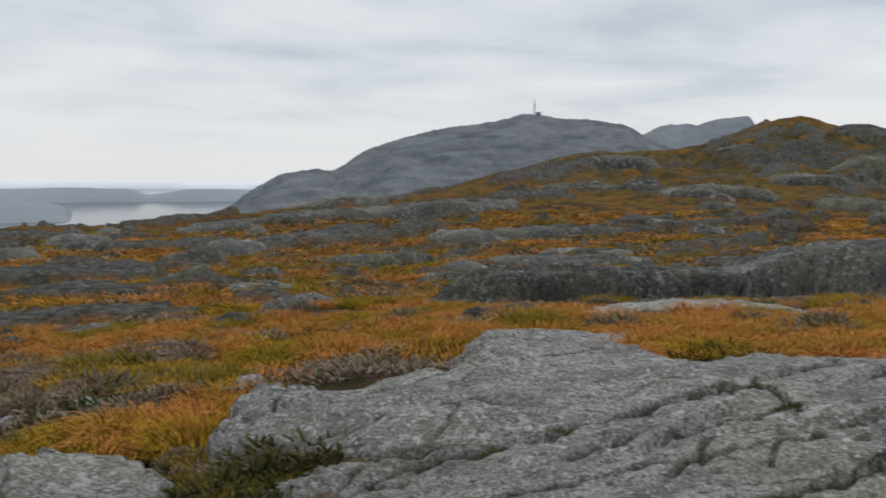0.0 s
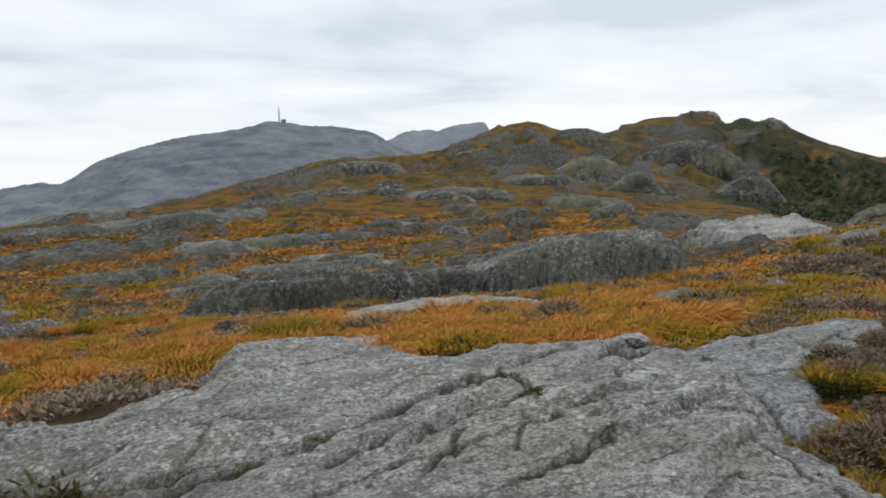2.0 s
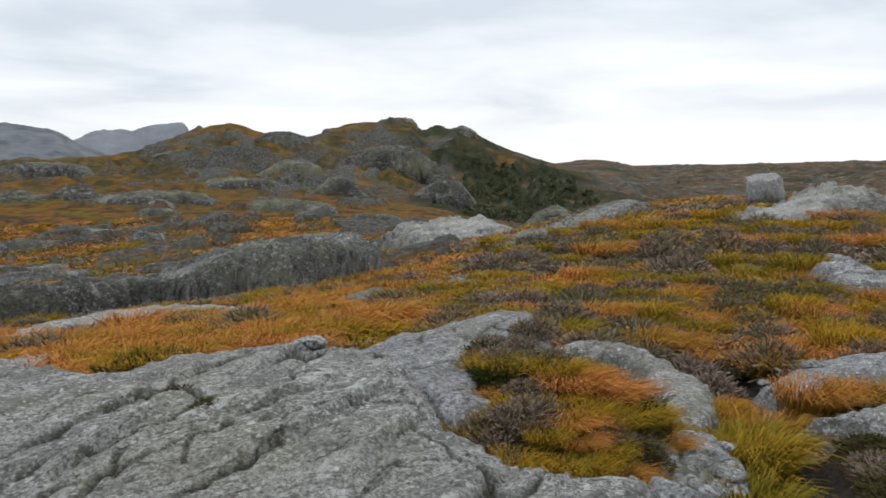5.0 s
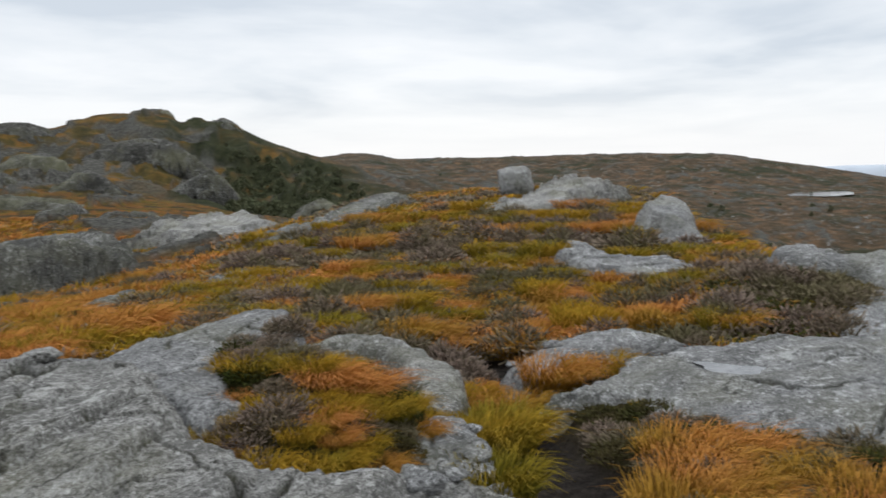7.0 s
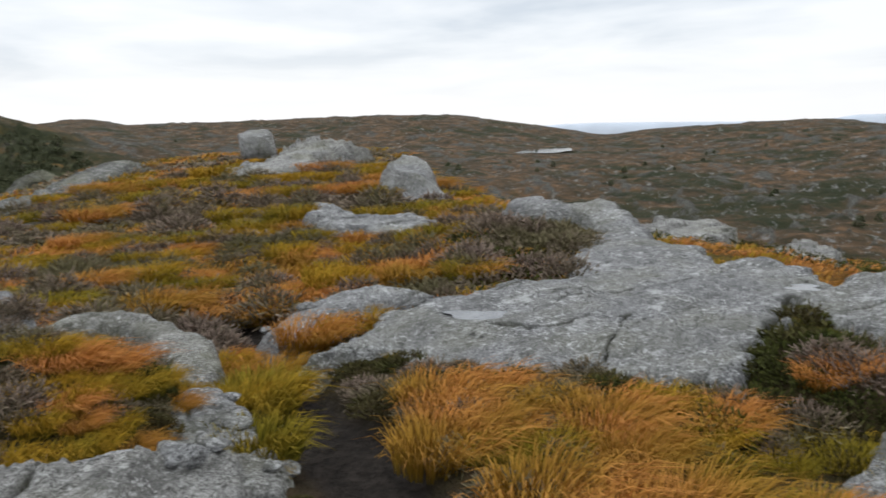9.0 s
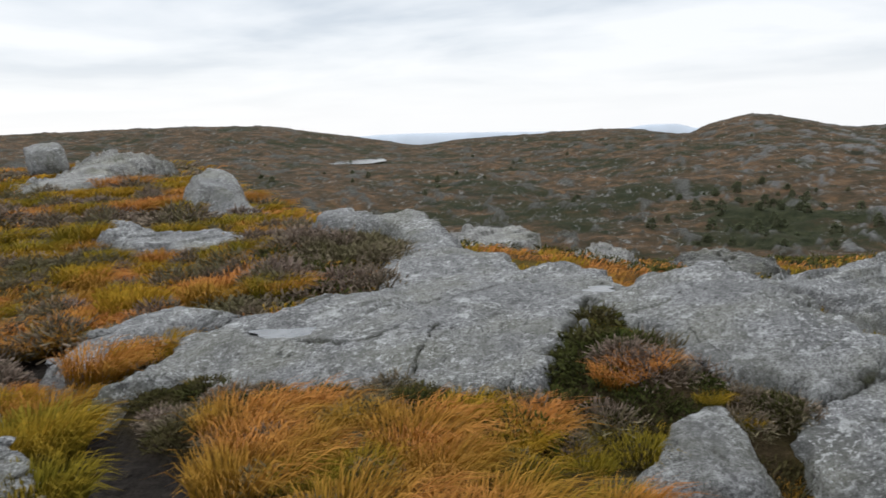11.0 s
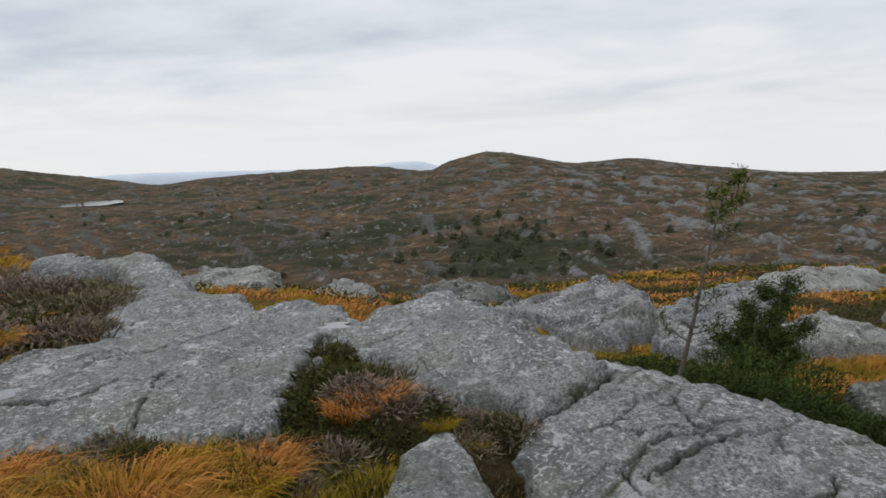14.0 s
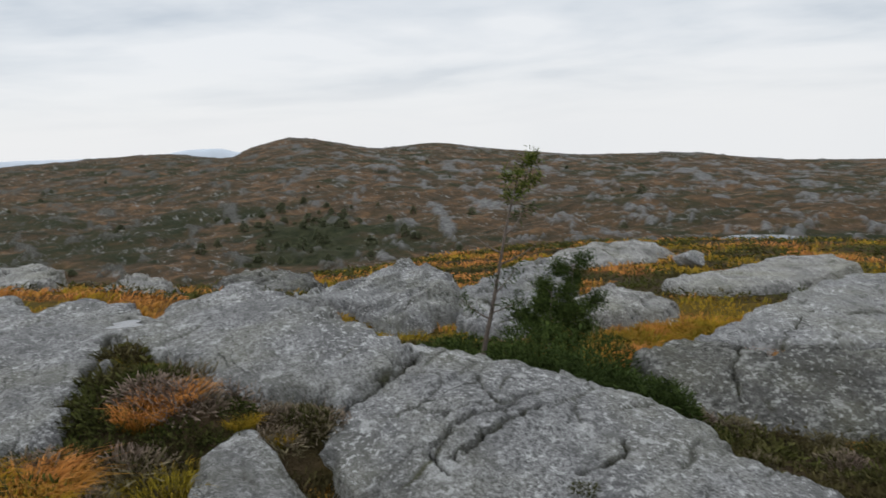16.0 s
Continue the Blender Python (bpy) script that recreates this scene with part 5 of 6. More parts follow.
# ---- plants ----
def blade_material(name, low, mid, tip, alt):
    """Grass that changes along the blade and from tuft to tuft."""
    m, n, l, b = material(name, 0.9)
    b.inputs["Specular IOR Level"].default_value = 0.03
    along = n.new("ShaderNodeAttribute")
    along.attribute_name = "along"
    # roots are greener, and darkened to paint the shade between tufts
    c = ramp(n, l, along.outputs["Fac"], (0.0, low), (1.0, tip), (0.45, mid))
    info = n.new("ShaderNodeObjectInfo")
    island = n.new("ShaderNodeNewGeometry")
    patch = tex(n, l, "Noise", 0.8, place(n), 3)
    c = blend(n, l, ramp(n, l, patch.outputs["Fac"], (0.46, 0.0), (0.60, 0.7)), c, alt)
    c = blend(n, l, ramp(n, l, info.outputs["Random"], (0.4, 0.0), (1.0, 0.4)), c, alt)
    hsv = n.new("ShaderNodeHueSaturation")
    lum = n.new("ShaderNodeMapRange")
    lum.inputs["To Min"].default_value, lum.inputs["To Max"].default_value = 0.7, 1.25
    l.new(island.outputs["Random Per Island"], lum.inputs["Value"])
    l.new(lum.outputs[0], hsv.inputs["Value"])
    l.new(c, hsv.inputs["Color"])
    l.new(hsv.outputs[0], b.inputs["Base Color"])
    return m


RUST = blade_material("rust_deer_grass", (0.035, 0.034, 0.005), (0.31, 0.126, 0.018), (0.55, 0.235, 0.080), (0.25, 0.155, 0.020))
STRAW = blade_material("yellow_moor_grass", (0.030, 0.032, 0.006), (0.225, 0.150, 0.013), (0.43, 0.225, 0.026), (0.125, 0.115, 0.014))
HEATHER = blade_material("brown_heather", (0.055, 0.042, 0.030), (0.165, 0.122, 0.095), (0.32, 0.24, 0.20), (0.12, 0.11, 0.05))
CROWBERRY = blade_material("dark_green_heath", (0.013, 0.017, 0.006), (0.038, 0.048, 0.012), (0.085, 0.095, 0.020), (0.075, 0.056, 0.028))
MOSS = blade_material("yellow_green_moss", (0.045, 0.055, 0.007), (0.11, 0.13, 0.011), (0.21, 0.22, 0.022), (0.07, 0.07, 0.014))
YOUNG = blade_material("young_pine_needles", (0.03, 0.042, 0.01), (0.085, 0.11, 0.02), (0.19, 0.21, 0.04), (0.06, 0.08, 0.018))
# scrub greens are paled to paint in the haze over far slopes
SCRUB = blade_material("hazed_green_scrub", (0.045, 0.053, 0.028), (0.075, 0.085, 0.045), (0.115, 0.125, 0.068), (0.085, 0.088, 0.05))
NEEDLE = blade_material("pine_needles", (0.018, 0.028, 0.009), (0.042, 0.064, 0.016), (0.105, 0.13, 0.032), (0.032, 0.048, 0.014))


def strips(name, roots, mids, ends, tips, widths, mat, low=0.0, simple=False):
    """One mesh of curved blades; each is given by four places and a width."""
    n = len(roots)
    way = tips - roots
    side = np.cross(way, np.random.RandomState(n).normal(size=(n, 3)))
    side /= np.linalg.norm(side, axis=1)[:, None] + 1e-9
    w = widths[:, None] * side
    if simple:  # one quad and a tip
        rows = [roots - w * 0.5, roots + w * 0.5, ends - w * 0.42, ends + w * 0.42, tips]
        faces, heights = [(0, 1, 3, 2), (2, 3, 4)], [0, 0, 0.65, 0.65, 1.0]
    else:
        rows = [roots - w * 0.5, roots + w * 0.5, mids - w * 0.5, mids + w * 0.5, ends - w * 0.36, ends + w * 0.36, tips]
        faces, heights = [(0, 1, 3, 2), (2, 3, 5, 4), (4, 5, 6)], [0, 0, 0.4, 0.4, 0.75, 0.75, 1.0]
    co = np.stack(rows, 1)
    me = bpy.data.meshes.new(name)
    me.vertices.add(n * len(rows))
    me.vertices.foreach_set("co", co.astype(np.float32).ravel())
    corners = np.array([v for f in faces for v in f])
    starts = np.cumsum([0] + [len(f) for f in faces[:-1]])
    idx = (np.arange(n) * len(rows))[:, None] + corners
    me.loops.add(idx.size)
    me.loops.foreach_set("vertex_index", idx.astype(np.int32).ravel())
    me.polygons.add(n * len(faces))
    me.polygons.foreach_set("loop_start", ((np.arange(n) * len(corners))[:, None] + starts).astype(np.int32).ravel())
    me.update(calc_edges=True)
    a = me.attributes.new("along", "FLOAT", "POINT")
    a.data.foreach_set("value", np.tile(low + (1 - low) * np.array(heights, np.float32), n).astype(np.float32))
    me.materials.append(mat)
    return me


WIND = np.array([math.sin(radians(150)), math.cos(radians(150)), 0.0])


def tuft(rng, n, spread, high, bend, width, wind=0.6):
    """Blades that rise from one stool, fall outwards and are combed by the wind."""
    a, d = rng.uniform(0, 2 * np.pi, n), spread * np.sqrt(rng.uniform(0, 1, n))
    out = np.stack([np.cos(a), np.sin(a), 0 * a], 1)
    root = out * d[:, None] - np.array([0, 0, 0.04])
    h = high * rng.uniform(0.55, 1.15, n)[:, None]
    fall = bend * h * rng.uniform(0.4, 1.2, n)[:, None]
    lean = (out * (0.4 + 0.6 * d / spread)[:, None] + wind * WIND + rng.normal(0, 0.22, (n, 3)) * np.array([1, 1, 0])) * fall
    up = np.array([0, 0, 1.0])
    return root, root + up * h * 0.5 + lean * 0.22, root + up * h * 0.82 + lean * 0.62, root + up * h * (0.70 + 0.15 * rng.uniform(-1, 1, n)[:, None]) + lean * 1.15, width * rng.uniform(0.7, 1.2, n)


def bush(rng, n, spread, high, leaf, width):
    """Short twiggy sprays all over a low mound."""
    a, u = rng.uniform(0, 2 * np.pi, n), np.sqrt(rng.uniform(0, 1, n))
    dome = np.sqrt(np.maximum(0.02, 1 - u * u))
    root = np.stack([spread * u * np.cos(a), spread * u * np.sin(a), high * dome * rng.uniform(0.25, 0.95, n) - 0.03], 1)
    way = np.stack([np.cos(a) * u, np.sin(a) * u, 0.55 + 0 * a], 1) + rng.normal(0, 0.45, (n, 3))
    way /= np.linalg.norm(way, axis=1)[:, None]
    s = leaf * rng.uniform(0.6, 1.3, n)[:, None]
    bow = rng.normal(0, 0.12, (n, 3)) * s
    return root, root + way * s * 0.4 + bow * 0.5, root + way * s * 0.75 + bow, root + way * s + bow, width * rng.uniform(0.7, 1.3, n)


def skin(x, y):
    """The top of what lies there."""
    x, y = np.atleast_1d(np.asarray(x, float)), np.atleast_1d(np.asarray(y, float))
    return land(x, y), stone_top(x, y)


def scatter(rng, n, az0, az1, r0, r1, gap, on_rock=False):
    """Places spread over a sector, no two nearer than gap, off the rocks and the path."""
    az, r = rng.uniform(az0, az1, n), np.sqrt(rng.uniform(r0 * r0, r1 * r1, n))
    x, y = r * np.sin(np.radians(az)), r * np.cos(np.radians(az))
    g, s = skin(x, y)
    ok = ((s > g) if on_rock else (s < g + 0.0)) & (wet(x, y) < 0.35)
    out = []
    for p in np.stack([x, y, g], 1)[ok]:
        if all((p[0] - q[0]) ** 2 + (p[1] - q[1]) ** 2 > gap * gap for q in out):
            out.append(p)
    return out


PLANTS = {}


def plant_kinds():
    rng = np.random.RandomState(7)
    for k in range(5):
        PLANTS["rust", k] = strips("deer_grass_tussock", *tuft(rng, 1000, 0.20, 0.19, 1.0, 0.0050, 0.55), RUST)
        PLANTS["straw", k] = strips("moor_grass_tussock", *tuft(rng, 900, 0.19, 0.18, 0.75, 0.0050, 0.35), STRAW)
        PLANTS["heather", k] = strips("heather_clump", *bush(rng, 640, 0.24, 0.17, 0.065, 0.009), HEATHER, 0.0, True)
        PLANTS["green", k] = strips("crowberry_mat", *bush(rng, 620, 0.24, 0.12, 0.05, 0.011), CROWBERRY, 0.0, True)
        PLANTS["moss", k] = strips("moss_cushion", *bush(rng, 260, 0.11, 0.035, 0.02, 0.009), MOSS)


plant_kinds()
SAID = {
    "rust": ("deer_grass_tussock", "rust-orange tussock of windblown deer grass on the moor", "grass tussock", "grass tussocks"),
    "straw": ("moor_grass_tussock", "yellow-green tussock of moor grass with orange tips", "grass tussock", "grass tussocks"),
    "heather": ("heather_clump", "brown faded heather clump on peaty ground", "heather", "heather clumps"),
    "green": ("crowberry_mat", "dark green crowberry mat hugging the ground", "shrub", "dwarf shrubs"),
    "moss": ("moss_cushion", "bright yellow-green moss cushion in a rock crack", "moss", "moss cushions"),
}


def put(kind, x, y, z, size, turn, seed):
    name, label, category, group = SAID[kind]
    ob = tagged(new(name, PLANTS[kind, seed % 5]), label, category, group)
    ob.matrix_world = pose(x, y, z, 0, 0, turn) @ Matrix.Diagonal((size, size, size * (0.85 + 0.3 * ((seed * 37) % 10) / 10), 1))
    return ob


def patch(kinds, az0, az1, r0, r1, gap, size, seed, tries=260):
    """Plants of the given kinds over a sector; turns are small, so that the wind combs all one way."""
    rng = np.random.RandomState(seed)
    for k, (x, y, z) in enumerate(scatter(rng, tries, az0, az1, r0, r1, gap)):
        kind = kinds[rng.randint(len(kinds))]
        put(kind, x, y, z - 0.03, size * rng.uniform(0.75, 1.3), rng.uniform(-25, 25), rng.randint(1000))


# the hollow between the slab and the path, the big sward, the strip at the path
patch(["green", "straw", "straw", "rust", "straw", "heather"], 41, 57, 4.3, 5.9, 0.16, 0.72, 201, 1400)
patch(["heather", "green", "heather", "straw", "green"], 42, 56, 5.8, 8.2, 0.24, 0.85, 202, 420)
patch(["straw", "rust", "heather"], 56.5, 60.5, 5.0, 9.5, 0.30, 1.0, 203)
patch(["rust", "rust", "straw", "rust"], 74, 91, 3.2, 4.6, 0.40, 1.1, 204, 700)
patch(["rust", "straw", "rust", "straw"], 72, 91, 4.6, 5.6, 0.36, 1.0, 216, 300)
patch(["straw", "rust", "green", "straw"], 89, 99, 3.6, 5.4, 0.28, 0.85, 215, 240)
patch(["green", "heather", "green"], 66, 84, 5.1, 7.0, 0.22, 0.8, 205, 360)
patch(["green", "heather"], 74, 92, 3.2, 5.2, 0.42, 0.7, 218, 240)
patch(["green", "green", "heather"], 90, 99, 5.2, 7.6, 0.22, 1.0, 206, 320)
patch(["heather", "green", "heather"], 101, 111, 4.8, 6.9, 0.22, 0.85, 207, 300)
patch(["rust"], 106.4, 108.4, 4.9, 5.3, 0.25, 0.9, 208, 40)
patch(["green", "heather"], -18, 0, 4.2, 5.0, 0.24, 0.7, 210, 200)
patch(["heather", "heather", "green"], -31, -17, 7.6, 12, 0.34, 1.4, 211, 300)
patch(["rust", "straw", "heather"], -28, -18.5, 6.7, 7.6, 0.34, 1.0, 212, 90)
patch(["straw", "rust"], -17.5, -13, 6.0, 8.0, 0.34, 1.1, 219, 60)
patch(["green", "straw", "green"], -23, -13, 8.2, 9.8, 0.34, 1.4, 220, 90)
patch(["heather", "green", "green"], 124, 150, 6.2, 8.6, 0.26, 0.9, 213, 320)
patch(["rust", "rust", "straw"], 121.5, 133, 10.0, 12.4, 0.34, 1.25, 224, 220)
patch(["straw", "rust", "rust"], 11, 31, 7.6, 11.5, 0.40, 1.3, 214, 260)
patch(["heather", "green", "heather"], 73, 83, 9.2, 13.5, 0.34, 1.4, 217, 320)


patch(["straw", "heather", "rust", "heather", "straw", "heather"], 36, 74, 8.5, 15, 0.42, 1.35, 221, 520)
patch(["straw", "rust", "straw", "heather", "heather"], 40, 72, 15, 26, 0.85, 2.1, 222, 420)
patch(["rust", "straw", "rust", "heather"], -28, 36, 9.5, 20, 0.75, 1.7, 223, 520)


def fringe(kinds, az0, az1, r0, r1, gap, size, seed, tries, reach=0.16):
    """Low growth that hugs the foot of the rocks."""
    rng = np.random.RandomState(seed)
    for x, y, z in scatter(rng, tries, az0, az1, r0, r1, gap):
        q = np.radians(np.arange(0, 360, 45))
        g, t = skin(x + reach * np.cos(q), y + reach * np.sin(q))
        if np.any((t > g) & (t < g + 0.30)):
            put(kinds[rng.randint(len(kinds))], x, y, z - 0.02, size * rng.uniform(0.6, 1.2), rng.uniform(0, 360), rng.randint(1000))


fringe(["green", "heather", "green", "straw"], 40, 112, 4.2, 9.0, 0.20, 0.5, 231, 3000)
fringe(["green", "heather", "straw"], -20, 0, 4.2, 7.0, 0.22, 0.5, 232, 900)
fringe(["green", "heather", "rust"], 112, 146, 4.8, 12.0, 0.26, 0.6, 233, 2500)


def on_stone(kind, spots, seed):
    rng = np.random.RandomState(seed)
    for az, r, n, wide in spots:
        for _ in range(n):
            x, y = spot(az + rng.normal(0, wide * 6), r + rng.normal(0, wide))
            g, s = skin(x, y)
            put(kind, x, y, max(g[0], s[0]) - 0.02, rng.uniform(0.4, 0.9), rng.uniform(0, 360), rng.randint(1000))


def set_out(kind, size, spots, seed):
    rng = np.random.RandomState(seed)
    for az, r in spots:
        x, y = spot(az, r)
        g, t = skin(x, y)
        put(kind, x, y, max(g[0], t[0]) - 0.03, size * rng.uniform(0.85, 1.2), rng.uniform(-30, 30), rng.randint(1000))


set_out("straw", 1.5, [(-25, 6.42), (-22.9, 6.4), (-16.7, 5.9), (-26.5, 6.3), (59.2, 6.05), (59.6, 6.5), (60.4, 9.7), (65.7, 8.06), (16.5, 8.2)], 241)
set_out("straw", 0.8, [(-17.5, 5.0), (-15.8, 4.85), (-16.4, 5.3), (-14.2, 4.75)], 246)
set_out("heather", 0.8, [(-16.8, 5.1), (-15, 4.95), (-13.2, 4.85), (-12, 4.95), (-17.6, 5.4)], 247)
set_out("rust", 0.7, [(131.2, 9.9), (132.2, 9.95), (133.4, 9.95), (134.6, 9.9), (135.6, 9.98), (136.4, 10.0)], 245)
set_out("rust", 0.8, [(97.6, 6.15), (98.6, 6.2), (96.6, 6.0)], 244)
set_out("rust", 1.5, [(-20.6, 6.45), (-19.6, 6.6), (-16.2, 6.5), (62.6, 7.66), (60.2, 7.0), (70.1, 11.5), (73, 9.3), (18, 8.6), (24, 8.9)], 242)
set_out("green", 1.7, [(-21.2, 8.3), (-20, 8.1), (-18.4, 8.05), (-17, 7.9), (-15.5, 7.73), (-22.5, 8.5), (-10.3, 4.92), (-14.9, 4.56), (19.1, 8.0), (30.6, 11), (17.5, 7.6), (20.5, 7.7)], 243)
on_stone("moss", [(108.6, 7.0, 6, 0.06), (110, 7.2, 6, 0.06), (111.5, 7.4, 9, 0.07), (96.4, 7.3, 9, 0.10), (95.6, 7.7, 6, 0.08), (95.9, 6.95, 6, 0.10), (3, 4.55, 4, 0.08), (9, 4.8, 3, 0.06), (17.5, 5.6, 2, 0.04), (38.5, 5.9, 2, 0.06)], 301)
on_stone("heather", [(43.5, 6.1, 7, 0.22), (46, 6.4, 4, 0.2)], 303)
on_stone("green", [(42.3, 5.9, 4, 0.14), (42.6, 6.3, 3, 0.1), (93, 6.45, 4, 0.06), (95.6, 6.8, 6, 0.10), (98, 6.8, 6, 0.08), (106.5, 6.1, 5, 0.10), (101.6, 6.2, 3, 0.05), (121.5, 4.95, 4, 0.10), (21.5, 5.55, 2, 0.04), (23.5, 5.0, 1, 0.03)], 302)


def sward(name, seed, n, az0, az1, r0, r1, mat, want, label, category, blades, high, wide):
    """The far turf, too much to count: clumps that coarsen with distance."""
    rng = np.random.RandomState(seed)
    az, r = rng.uniform(az0, az1, n), np.exp(rng.uniform(math.log(r0), math.log(r1), n))
    x, y = r * np.sin(np.radians(az)), r * np.cos(np.radians(az))
    heath, yellow = growth(x, y)
    g, s = skin(x, y)
    ok = (s < g) & (wet(x, y) < 0.3) & want(heath, yellow, x, y, rng) & (bareness(x, y) < 0.35)
    x, y, g, r = x[ok], y[ok], g[ok], r[ok]
    n = len(x)
    k = np.repeat(np.maximum(1.0, (r / 11) ** 0.85), blades)[:, None]
    unit = tuft(rng, n * blades, 0.16, high, 0.8, wide, 0.7) if category == "grass" else bush(rng, n * blades, 0.2, high, 0.07, wide)
    at = np.repeat(np.stack([x, y, g], 1), blades, 0)
    grow = np.concatenate([k, k, k ** 0.45], 1)
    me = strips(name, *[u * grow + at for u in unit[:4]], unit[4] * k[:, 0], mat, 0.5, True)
    return tagged(new(name, me), label, category, kind="stuff")


sward("rust_turf", 401, 13000, -32, 74, 8, 75, RUST, lambda h, w, x, y, g: (h < 0.5) & (w < 0.6), "orange deer grass covering the moor", "grass", 15, 0.17, 0.013)
sward("straw_turf", 402, 13000, -32, 74, 8, 75, STRAW, lambda h, w, x, y, g: (h < 0.6) & (w > 0.35), "yellow-green moor grass on the knoll", "grass", 15, 0.17, 0.013)
sward("heather_turf", 403, 15000, -32, 84, 7.5, 75, HEATHER, lambda h, w, x, y, g: h > 0.25, "faded brown heather between the grasses", "heather", 16, 0.14, 0.022)
sward("rust_turf_hollow", 404, 6500, 74, 150, 8, 70, RUST, lambda h, w, x, y, g: (h < 0.5) & (w < 0.6), "orange grass among the rocks beyond the slabs", "grass", 16, 0.11, 0.014)
sward("straw_turf_hollow", 406, 6500, 74, 150, 8, 70, STRAW, lambda h, w, x, y, g: (h < 0.7) & (w > 0.4), "yellow-brown grass among the rocks beyond the slabs", "grass", 16, 0.11, 0.014)
sward("dark_turf_hollow", 405, 7000, 74, 150, 7, 70, CROWBERRY, lambda h, w, x, y, g: h > 0.2, "dark heath among the rocks beyond the slabs", "heather", 16, 0.14, 0.016)


# ---- pines ----
def bark_material():
    m, n, l, b = material("grey_pine_bark", 0.9)
    p = stretched(n, l, place(n), 3, 3, 0.7)
    t = tex(n, l, "Noise", 14, p, 5)
    l.new(ramp(n, l, t.outputs["Fac"], (0.35, (0.05, 0.04, 0.033)), (0.65, (0.17, 0.135, 0.11))), b.inputs["Base Color"])
    bumps(n, l, b, (t.outputs["Fac"], 0.7, 0.01))
    return m


BARK = bark_material()


def needles(rng, along, n, spread, length, width):
    """Tufts of needles round the ends of twigs: places, then blades out of them."""
    k = rng.randint(0, len(along), n)
    root = along[k] + rng.normal(0, spread, (n, 3))
    way = rng.normal(0, 1, (n, 3)) + np.array([0, 0, 0.5])
    way /= np.linalg.norm(way, axis=1)[:, None]
    s = length * rng.uniform(0.6, 1.3, n)[:, None]
    return root, root + way * s * 0.4, root + way * s * 0.75, root + way * s, width * rng.uniform(0.7, 1.3, n)


def sapling(az, r, high, lean, limbs, label, seed):
    """A thin pine: trunk, limbs, and needles where the limb list says (height share, bearing, length, bushiness)."""
    rng = np.random.RandomState(seed)
    x, y = spot(az, r)
    g, s = skin(x, y)
    thing = tagged(new("pine_sapling"), label, "pine tree")
    thing.matrix_world = pose(x, y, float(g[0]) - 0.05)
    lx, ly = lean
    spine = [Vector((lx * t ** 1.3 + 0.03 * math.sin(7 * t), ly * t ** 1.3 + 0.02 * math.cos(9 * t), high * t)) for t in (k / 9 for k in range(10))]
    bm = bmesh.new()
    tube(bm, spine, [0.028 * (1 - 0.85 * t) for t in (k / 9 for k in range(10))], 7)
    part("trunk", bm, BARK, thing)
    for share, bearing, length, bushy in limbs:
        i = share * 9
        a = spine[int(i)].lerp(spine[min(9, int(i) + 1)], i - int(i))
        d = Vector((math.sin(radians(bearing)), math.cos(radians(bearing)), 0.0))
        pts = [a + d * length * t + Vector((0, 0, length * (0.25 * t + 0.25 * t * t))) for t in (k / 5 for k in range(6))]
        bm = bmesh.new()
        tube(bm, pts, [0.010 * (1 - 0.8 * t) for t in (k / 5 for k in range(6))], 5)
        limb = part("branch", bm, BARK, thing)
        if bushy:
            ends = np.array([pts[-1].lerp(pts[2], f) + Vector(rng.normal(0, 0.25 * length * 0.3, 3)) for f in (k / 13 for k in range(14))])
            many, loose = (int(0.6 * bushy), 0.03) if high > 1.8 else (int(2.6 * bushy), 0.055)
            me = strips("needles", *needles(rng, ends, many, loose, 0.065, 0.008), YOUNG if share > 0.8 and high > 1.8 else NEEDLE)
            new("needles", me).parent = limb
    return thing


sapling(116.7, 8.65, 2.17, (-0.19, -0.40),
        [(0.30, 60, 0.35, 120), (0.33, 250, 0.4, 160), (0.42, 150, 0.45, 120), (0.45, 300, 0.3, 60), (0.55, 200, 0.35, 0), (0.6, 60, 0.3, 0), (0.68, 150, 0.3, 0), (0.75, 220, 0.25, 120),
         (0.82, 100, 0.16, 150), (0.84, 260, 0.14, 130), (0.87, 190, 0.22, 260), (0.91, 40, 0.14, 170), (0.93, 300, 0.12, 150), (0.97, 200, 0.14, 220), (0.99, 180, 0.14, 200)],
        "thin wind-bent pine sapling with a tufted top", 501)
sapling(120.9, 10.6, 0.85, (0.1, -0.1),
        [(0.2, 90, 0.5, 500), (0.25, 200, 0.5, 500), (0.35, 300, 0.45, 420), (0.4, 150, 0.5, 500), (0.5, 20, 0.4, 420), (0.55, 230, 0.4, 420), (0.65, 110, 0.4, 420), (0.75, 330, 0.3, 300), (0.85, 190, 0.3, 300), (0.97, 80, 0.2, 260)],
        "bushy low pine beside the slanting rocks", 502)
sapling(122.4, 10.9, 1.15, (0.15, -0.1), [(0.3, 90, 0.4, 300), (0.5, 220, 0.35, 300), (0.7, 130, 0.3, 300), (0.9, 0, 0.25, 260), (0.97, 180, 0.2, 220)], "bushy low pine beside the slanting rocks", 503)


def dwarf(az, r, wide, high, seed):
    rng = np.random.RandomState(seed)
    x, y = spot(az, r)
    g, s = skin(x, y)
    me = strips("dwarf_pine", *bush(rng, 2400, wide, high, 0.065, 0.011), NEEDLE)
    ob = tagged(new("dwarf_pine", me), "dark green dwarf pine spreading between the rocks", "shrub", "dwarf shrubs")
    ob.matrix_world = pose(x, y, max(g[0], s[0]) - 0.05)


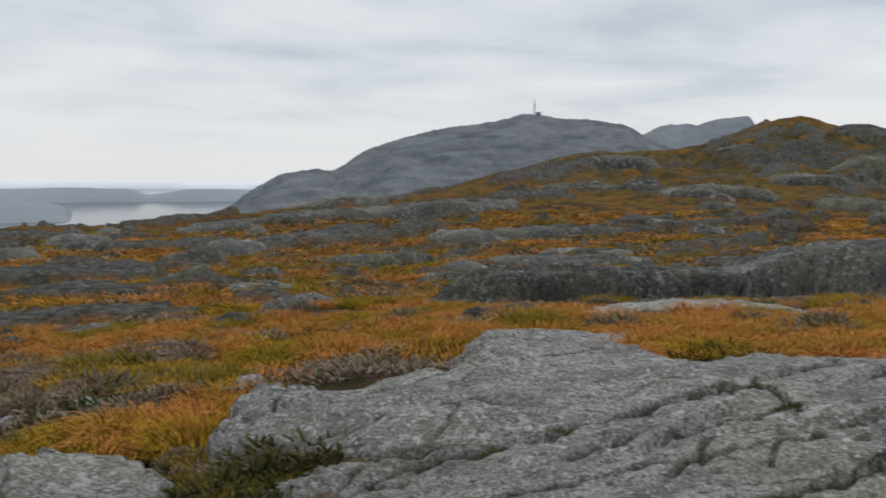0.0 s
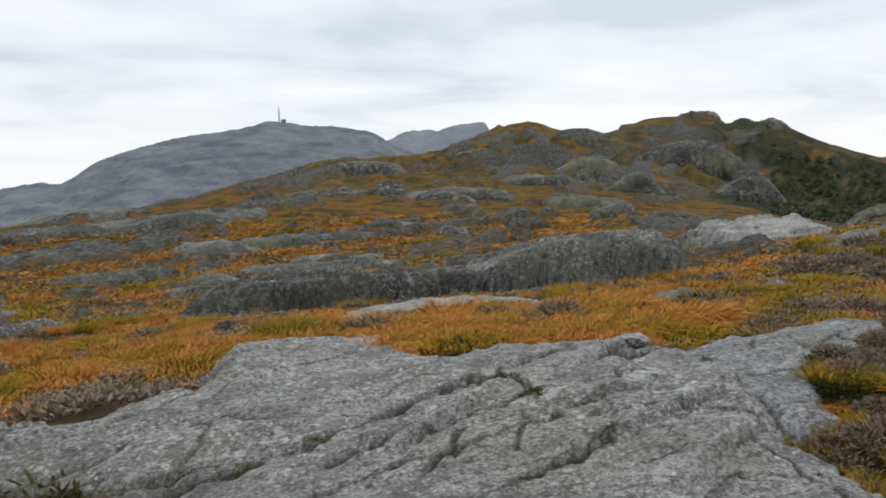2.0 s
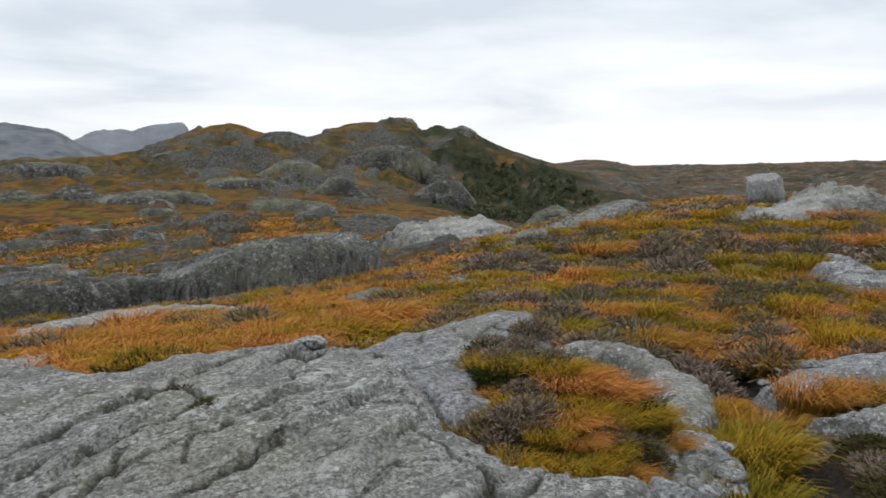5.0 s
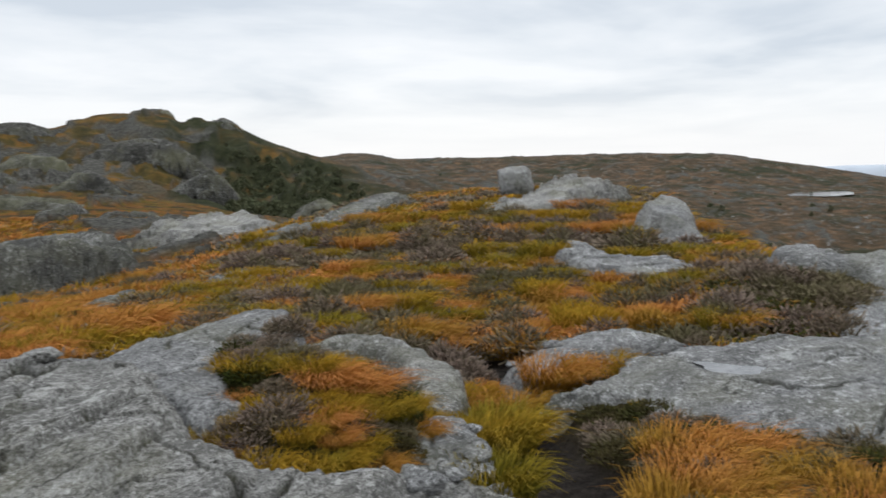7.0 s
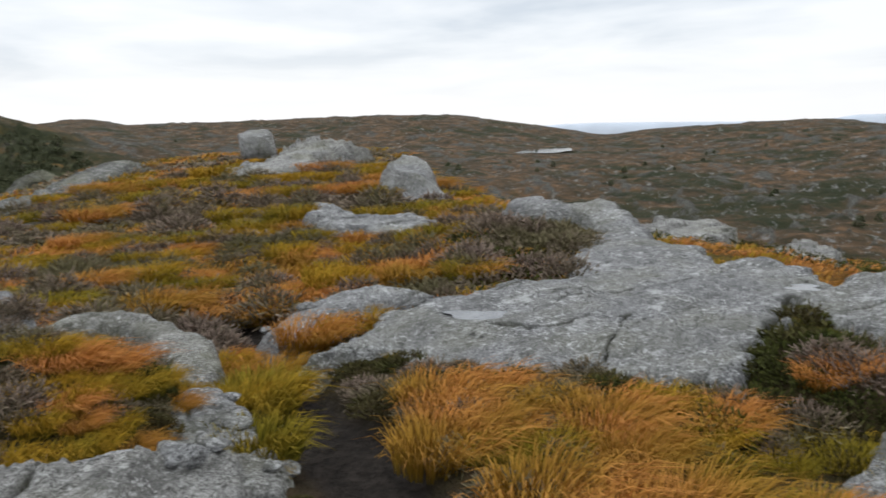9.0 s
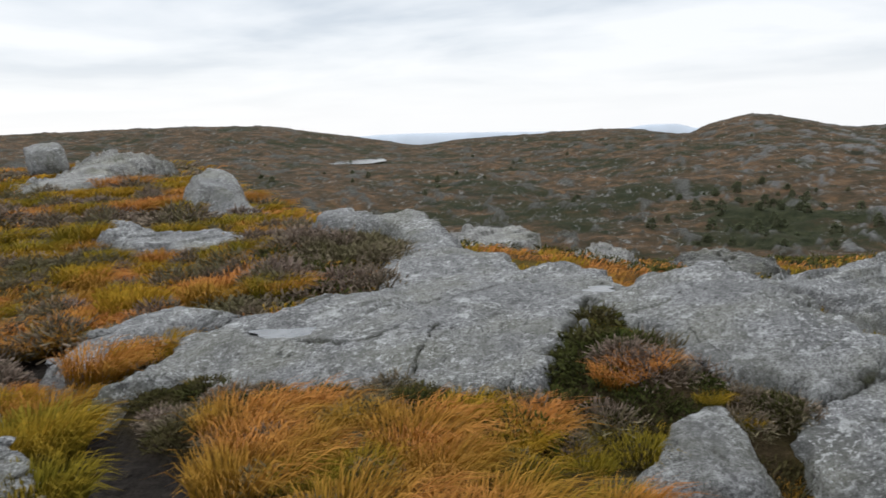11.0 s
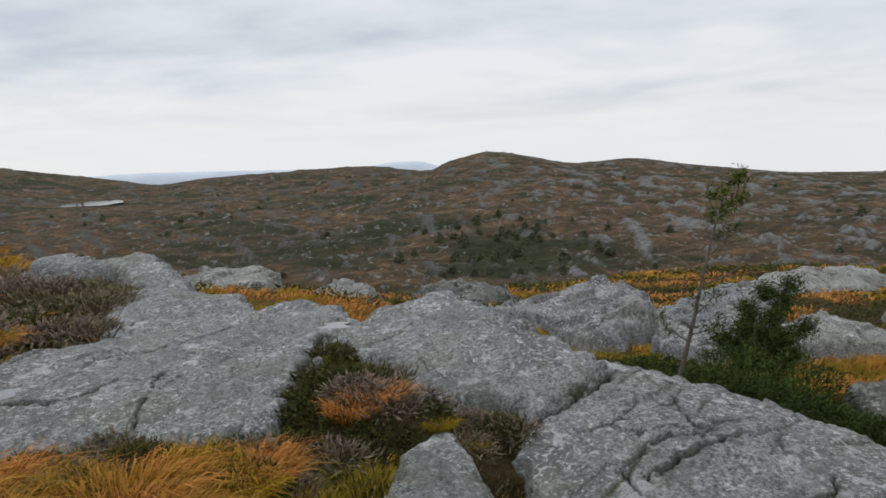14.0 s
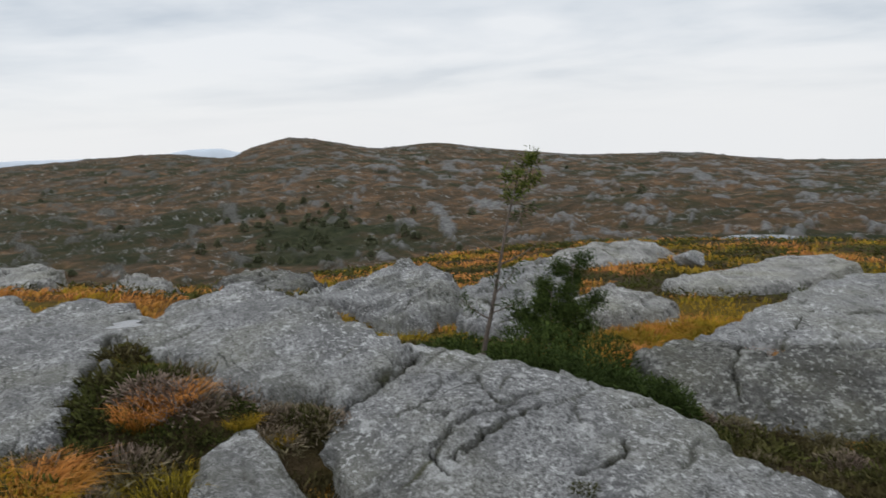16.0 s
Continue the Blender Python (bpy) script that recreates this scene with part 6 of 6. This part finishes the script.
for k, (az, r, w, h) in enumerate([(118.5, 8.7, 0.45, 0.3), (120.5, 8.6, 0.5, 0.32), (122.6, 8.5, 0.5, 0.34), (124.6, 8.4, 0.45, 0.3), (126.5, 8.2, 0.4, 0.3), (128.2, 8.1, 0.28, 0.3), (115.5, 9.2, 0.4, 0.28), (123.5, 9.4, 0.5, 0.4), (119.8, 9.6, 0.5, 0.4), (114, 10.0, 0.35, 0.25)]):
    dwarf(az, r, w * 1.15, h * 1.75, 510 + k)


def far_pine(seed, high, wide):
    """A dark pine scrub seen far away: trunk and a ragged crown."""
    rng = np.random.RandomState(seed)
    thing = tagged(new("pine_tree"), "small dark pine on the rocky hillside", "pine tree", "pines on the hillside")
    bm = bmesh.new()
    tube(bm, [Vector((0, 0, -0.4)), Vector((0.05, 0, high * 0.5)), Vector((0, 0.04, high * 0.9))], [0.11, 0.08, 0.02], 5)
    part("trunk", bm, BARK, thing)
    along = []
    for t in (0.08 + 0.9 * k / 25 for k in range(26)):
        w = wide * high * (1 - t * t) ** 0.7 + 0.05
        for _ in range(5):
            a = rng.uniform(0, 2 * np.pi)
            along.append((w * math.cos(a) * rng.uniform(0.4, 1), w * math.sin(a) * rng.uniform(0.4, 1), high * t + rng.normal(0, 0.08)))
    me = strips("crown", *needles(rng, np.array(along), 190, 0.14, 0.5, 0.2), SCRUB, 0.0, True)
    new("crown", me).parent = thing
    return thing


def grove():
    rng = np.random.RandomState(9)
    kinds = [far_pine(601, 2.2, 0.5), far_pine(602, 3.0, 0.38), far_pine(603, 1.6, 0.75)]
    used = set()
    spots = [(rng.uniform(38.5, 47.5), rng.uniform(120, 195)) for _ in range(150)] + [(rng.normal(104, 3.2), rng.uniform(130, 240)) for _ in range(60)] + [(rng.uniform(52, 135), rng.uniform(130, 460)) for _ in range(60)]
    for k, (az, r) in enumerate(spots):
        x, y = spot(az, r)
        z = float(land(np.array([x]), np.array([y]))[0])
        m = pose(x, y, z - 0.1, 0, 0, rng.uniform(0, 360))
        base = kinds[k % 3]
        if base.name in used:
            ob = copy_thing(base, m)
        else:
            ob = base
            used.add(base.name)
            ob.matrix_world = m
        s = rng.uniform(0.5, 1.2) * (0.7 if k >= 150 else 0.62)
        ob.scale = (s * 1.3, s * 1.3, s)


def thicket():
    """The crowded low pines of the gully, too many to tell apart."""
    rng = np.random.RandomState(19)
    n, each = 330, 60
    az, r = np.radians(rng.uniform(38.5, 47.5, n)), rng.uniform(105, 185, n)
    x, y = r * np.sin(az), r * np.cos(az)
    foot = np.stack([x, y, land(x, y)], 1)
    high = rng.uniform(0.6, 1.7, n)
    t = rng.uniform(0.05, 1, n * each)
    a = rng.uniform(0, 2 * np.pi, n * each)
    tall = np.repeat(high, each)
    out = 0.55 * tall * (1 - t * t) ** 0.7 * rng.uniform(0.3, 1, n * each)
    at = np.repeat(foot, each, 0) + np.stack([out * np.cos(a), out * np.sin(a), tall * t], 1)
    parts = needles(rng, np.zeros((1, 3)), n * each, 0.14, 0.5, 0.2)
    me = strips("pine_thicket", *[u + at for u in parts[:4]], parts[4], SCRUB, 0.0, True)
    tagged(new("pine_thicket", me), "dark low pine thicket crowding the rocky gully", "shrub", kind="stuff")


grove()
thicket()
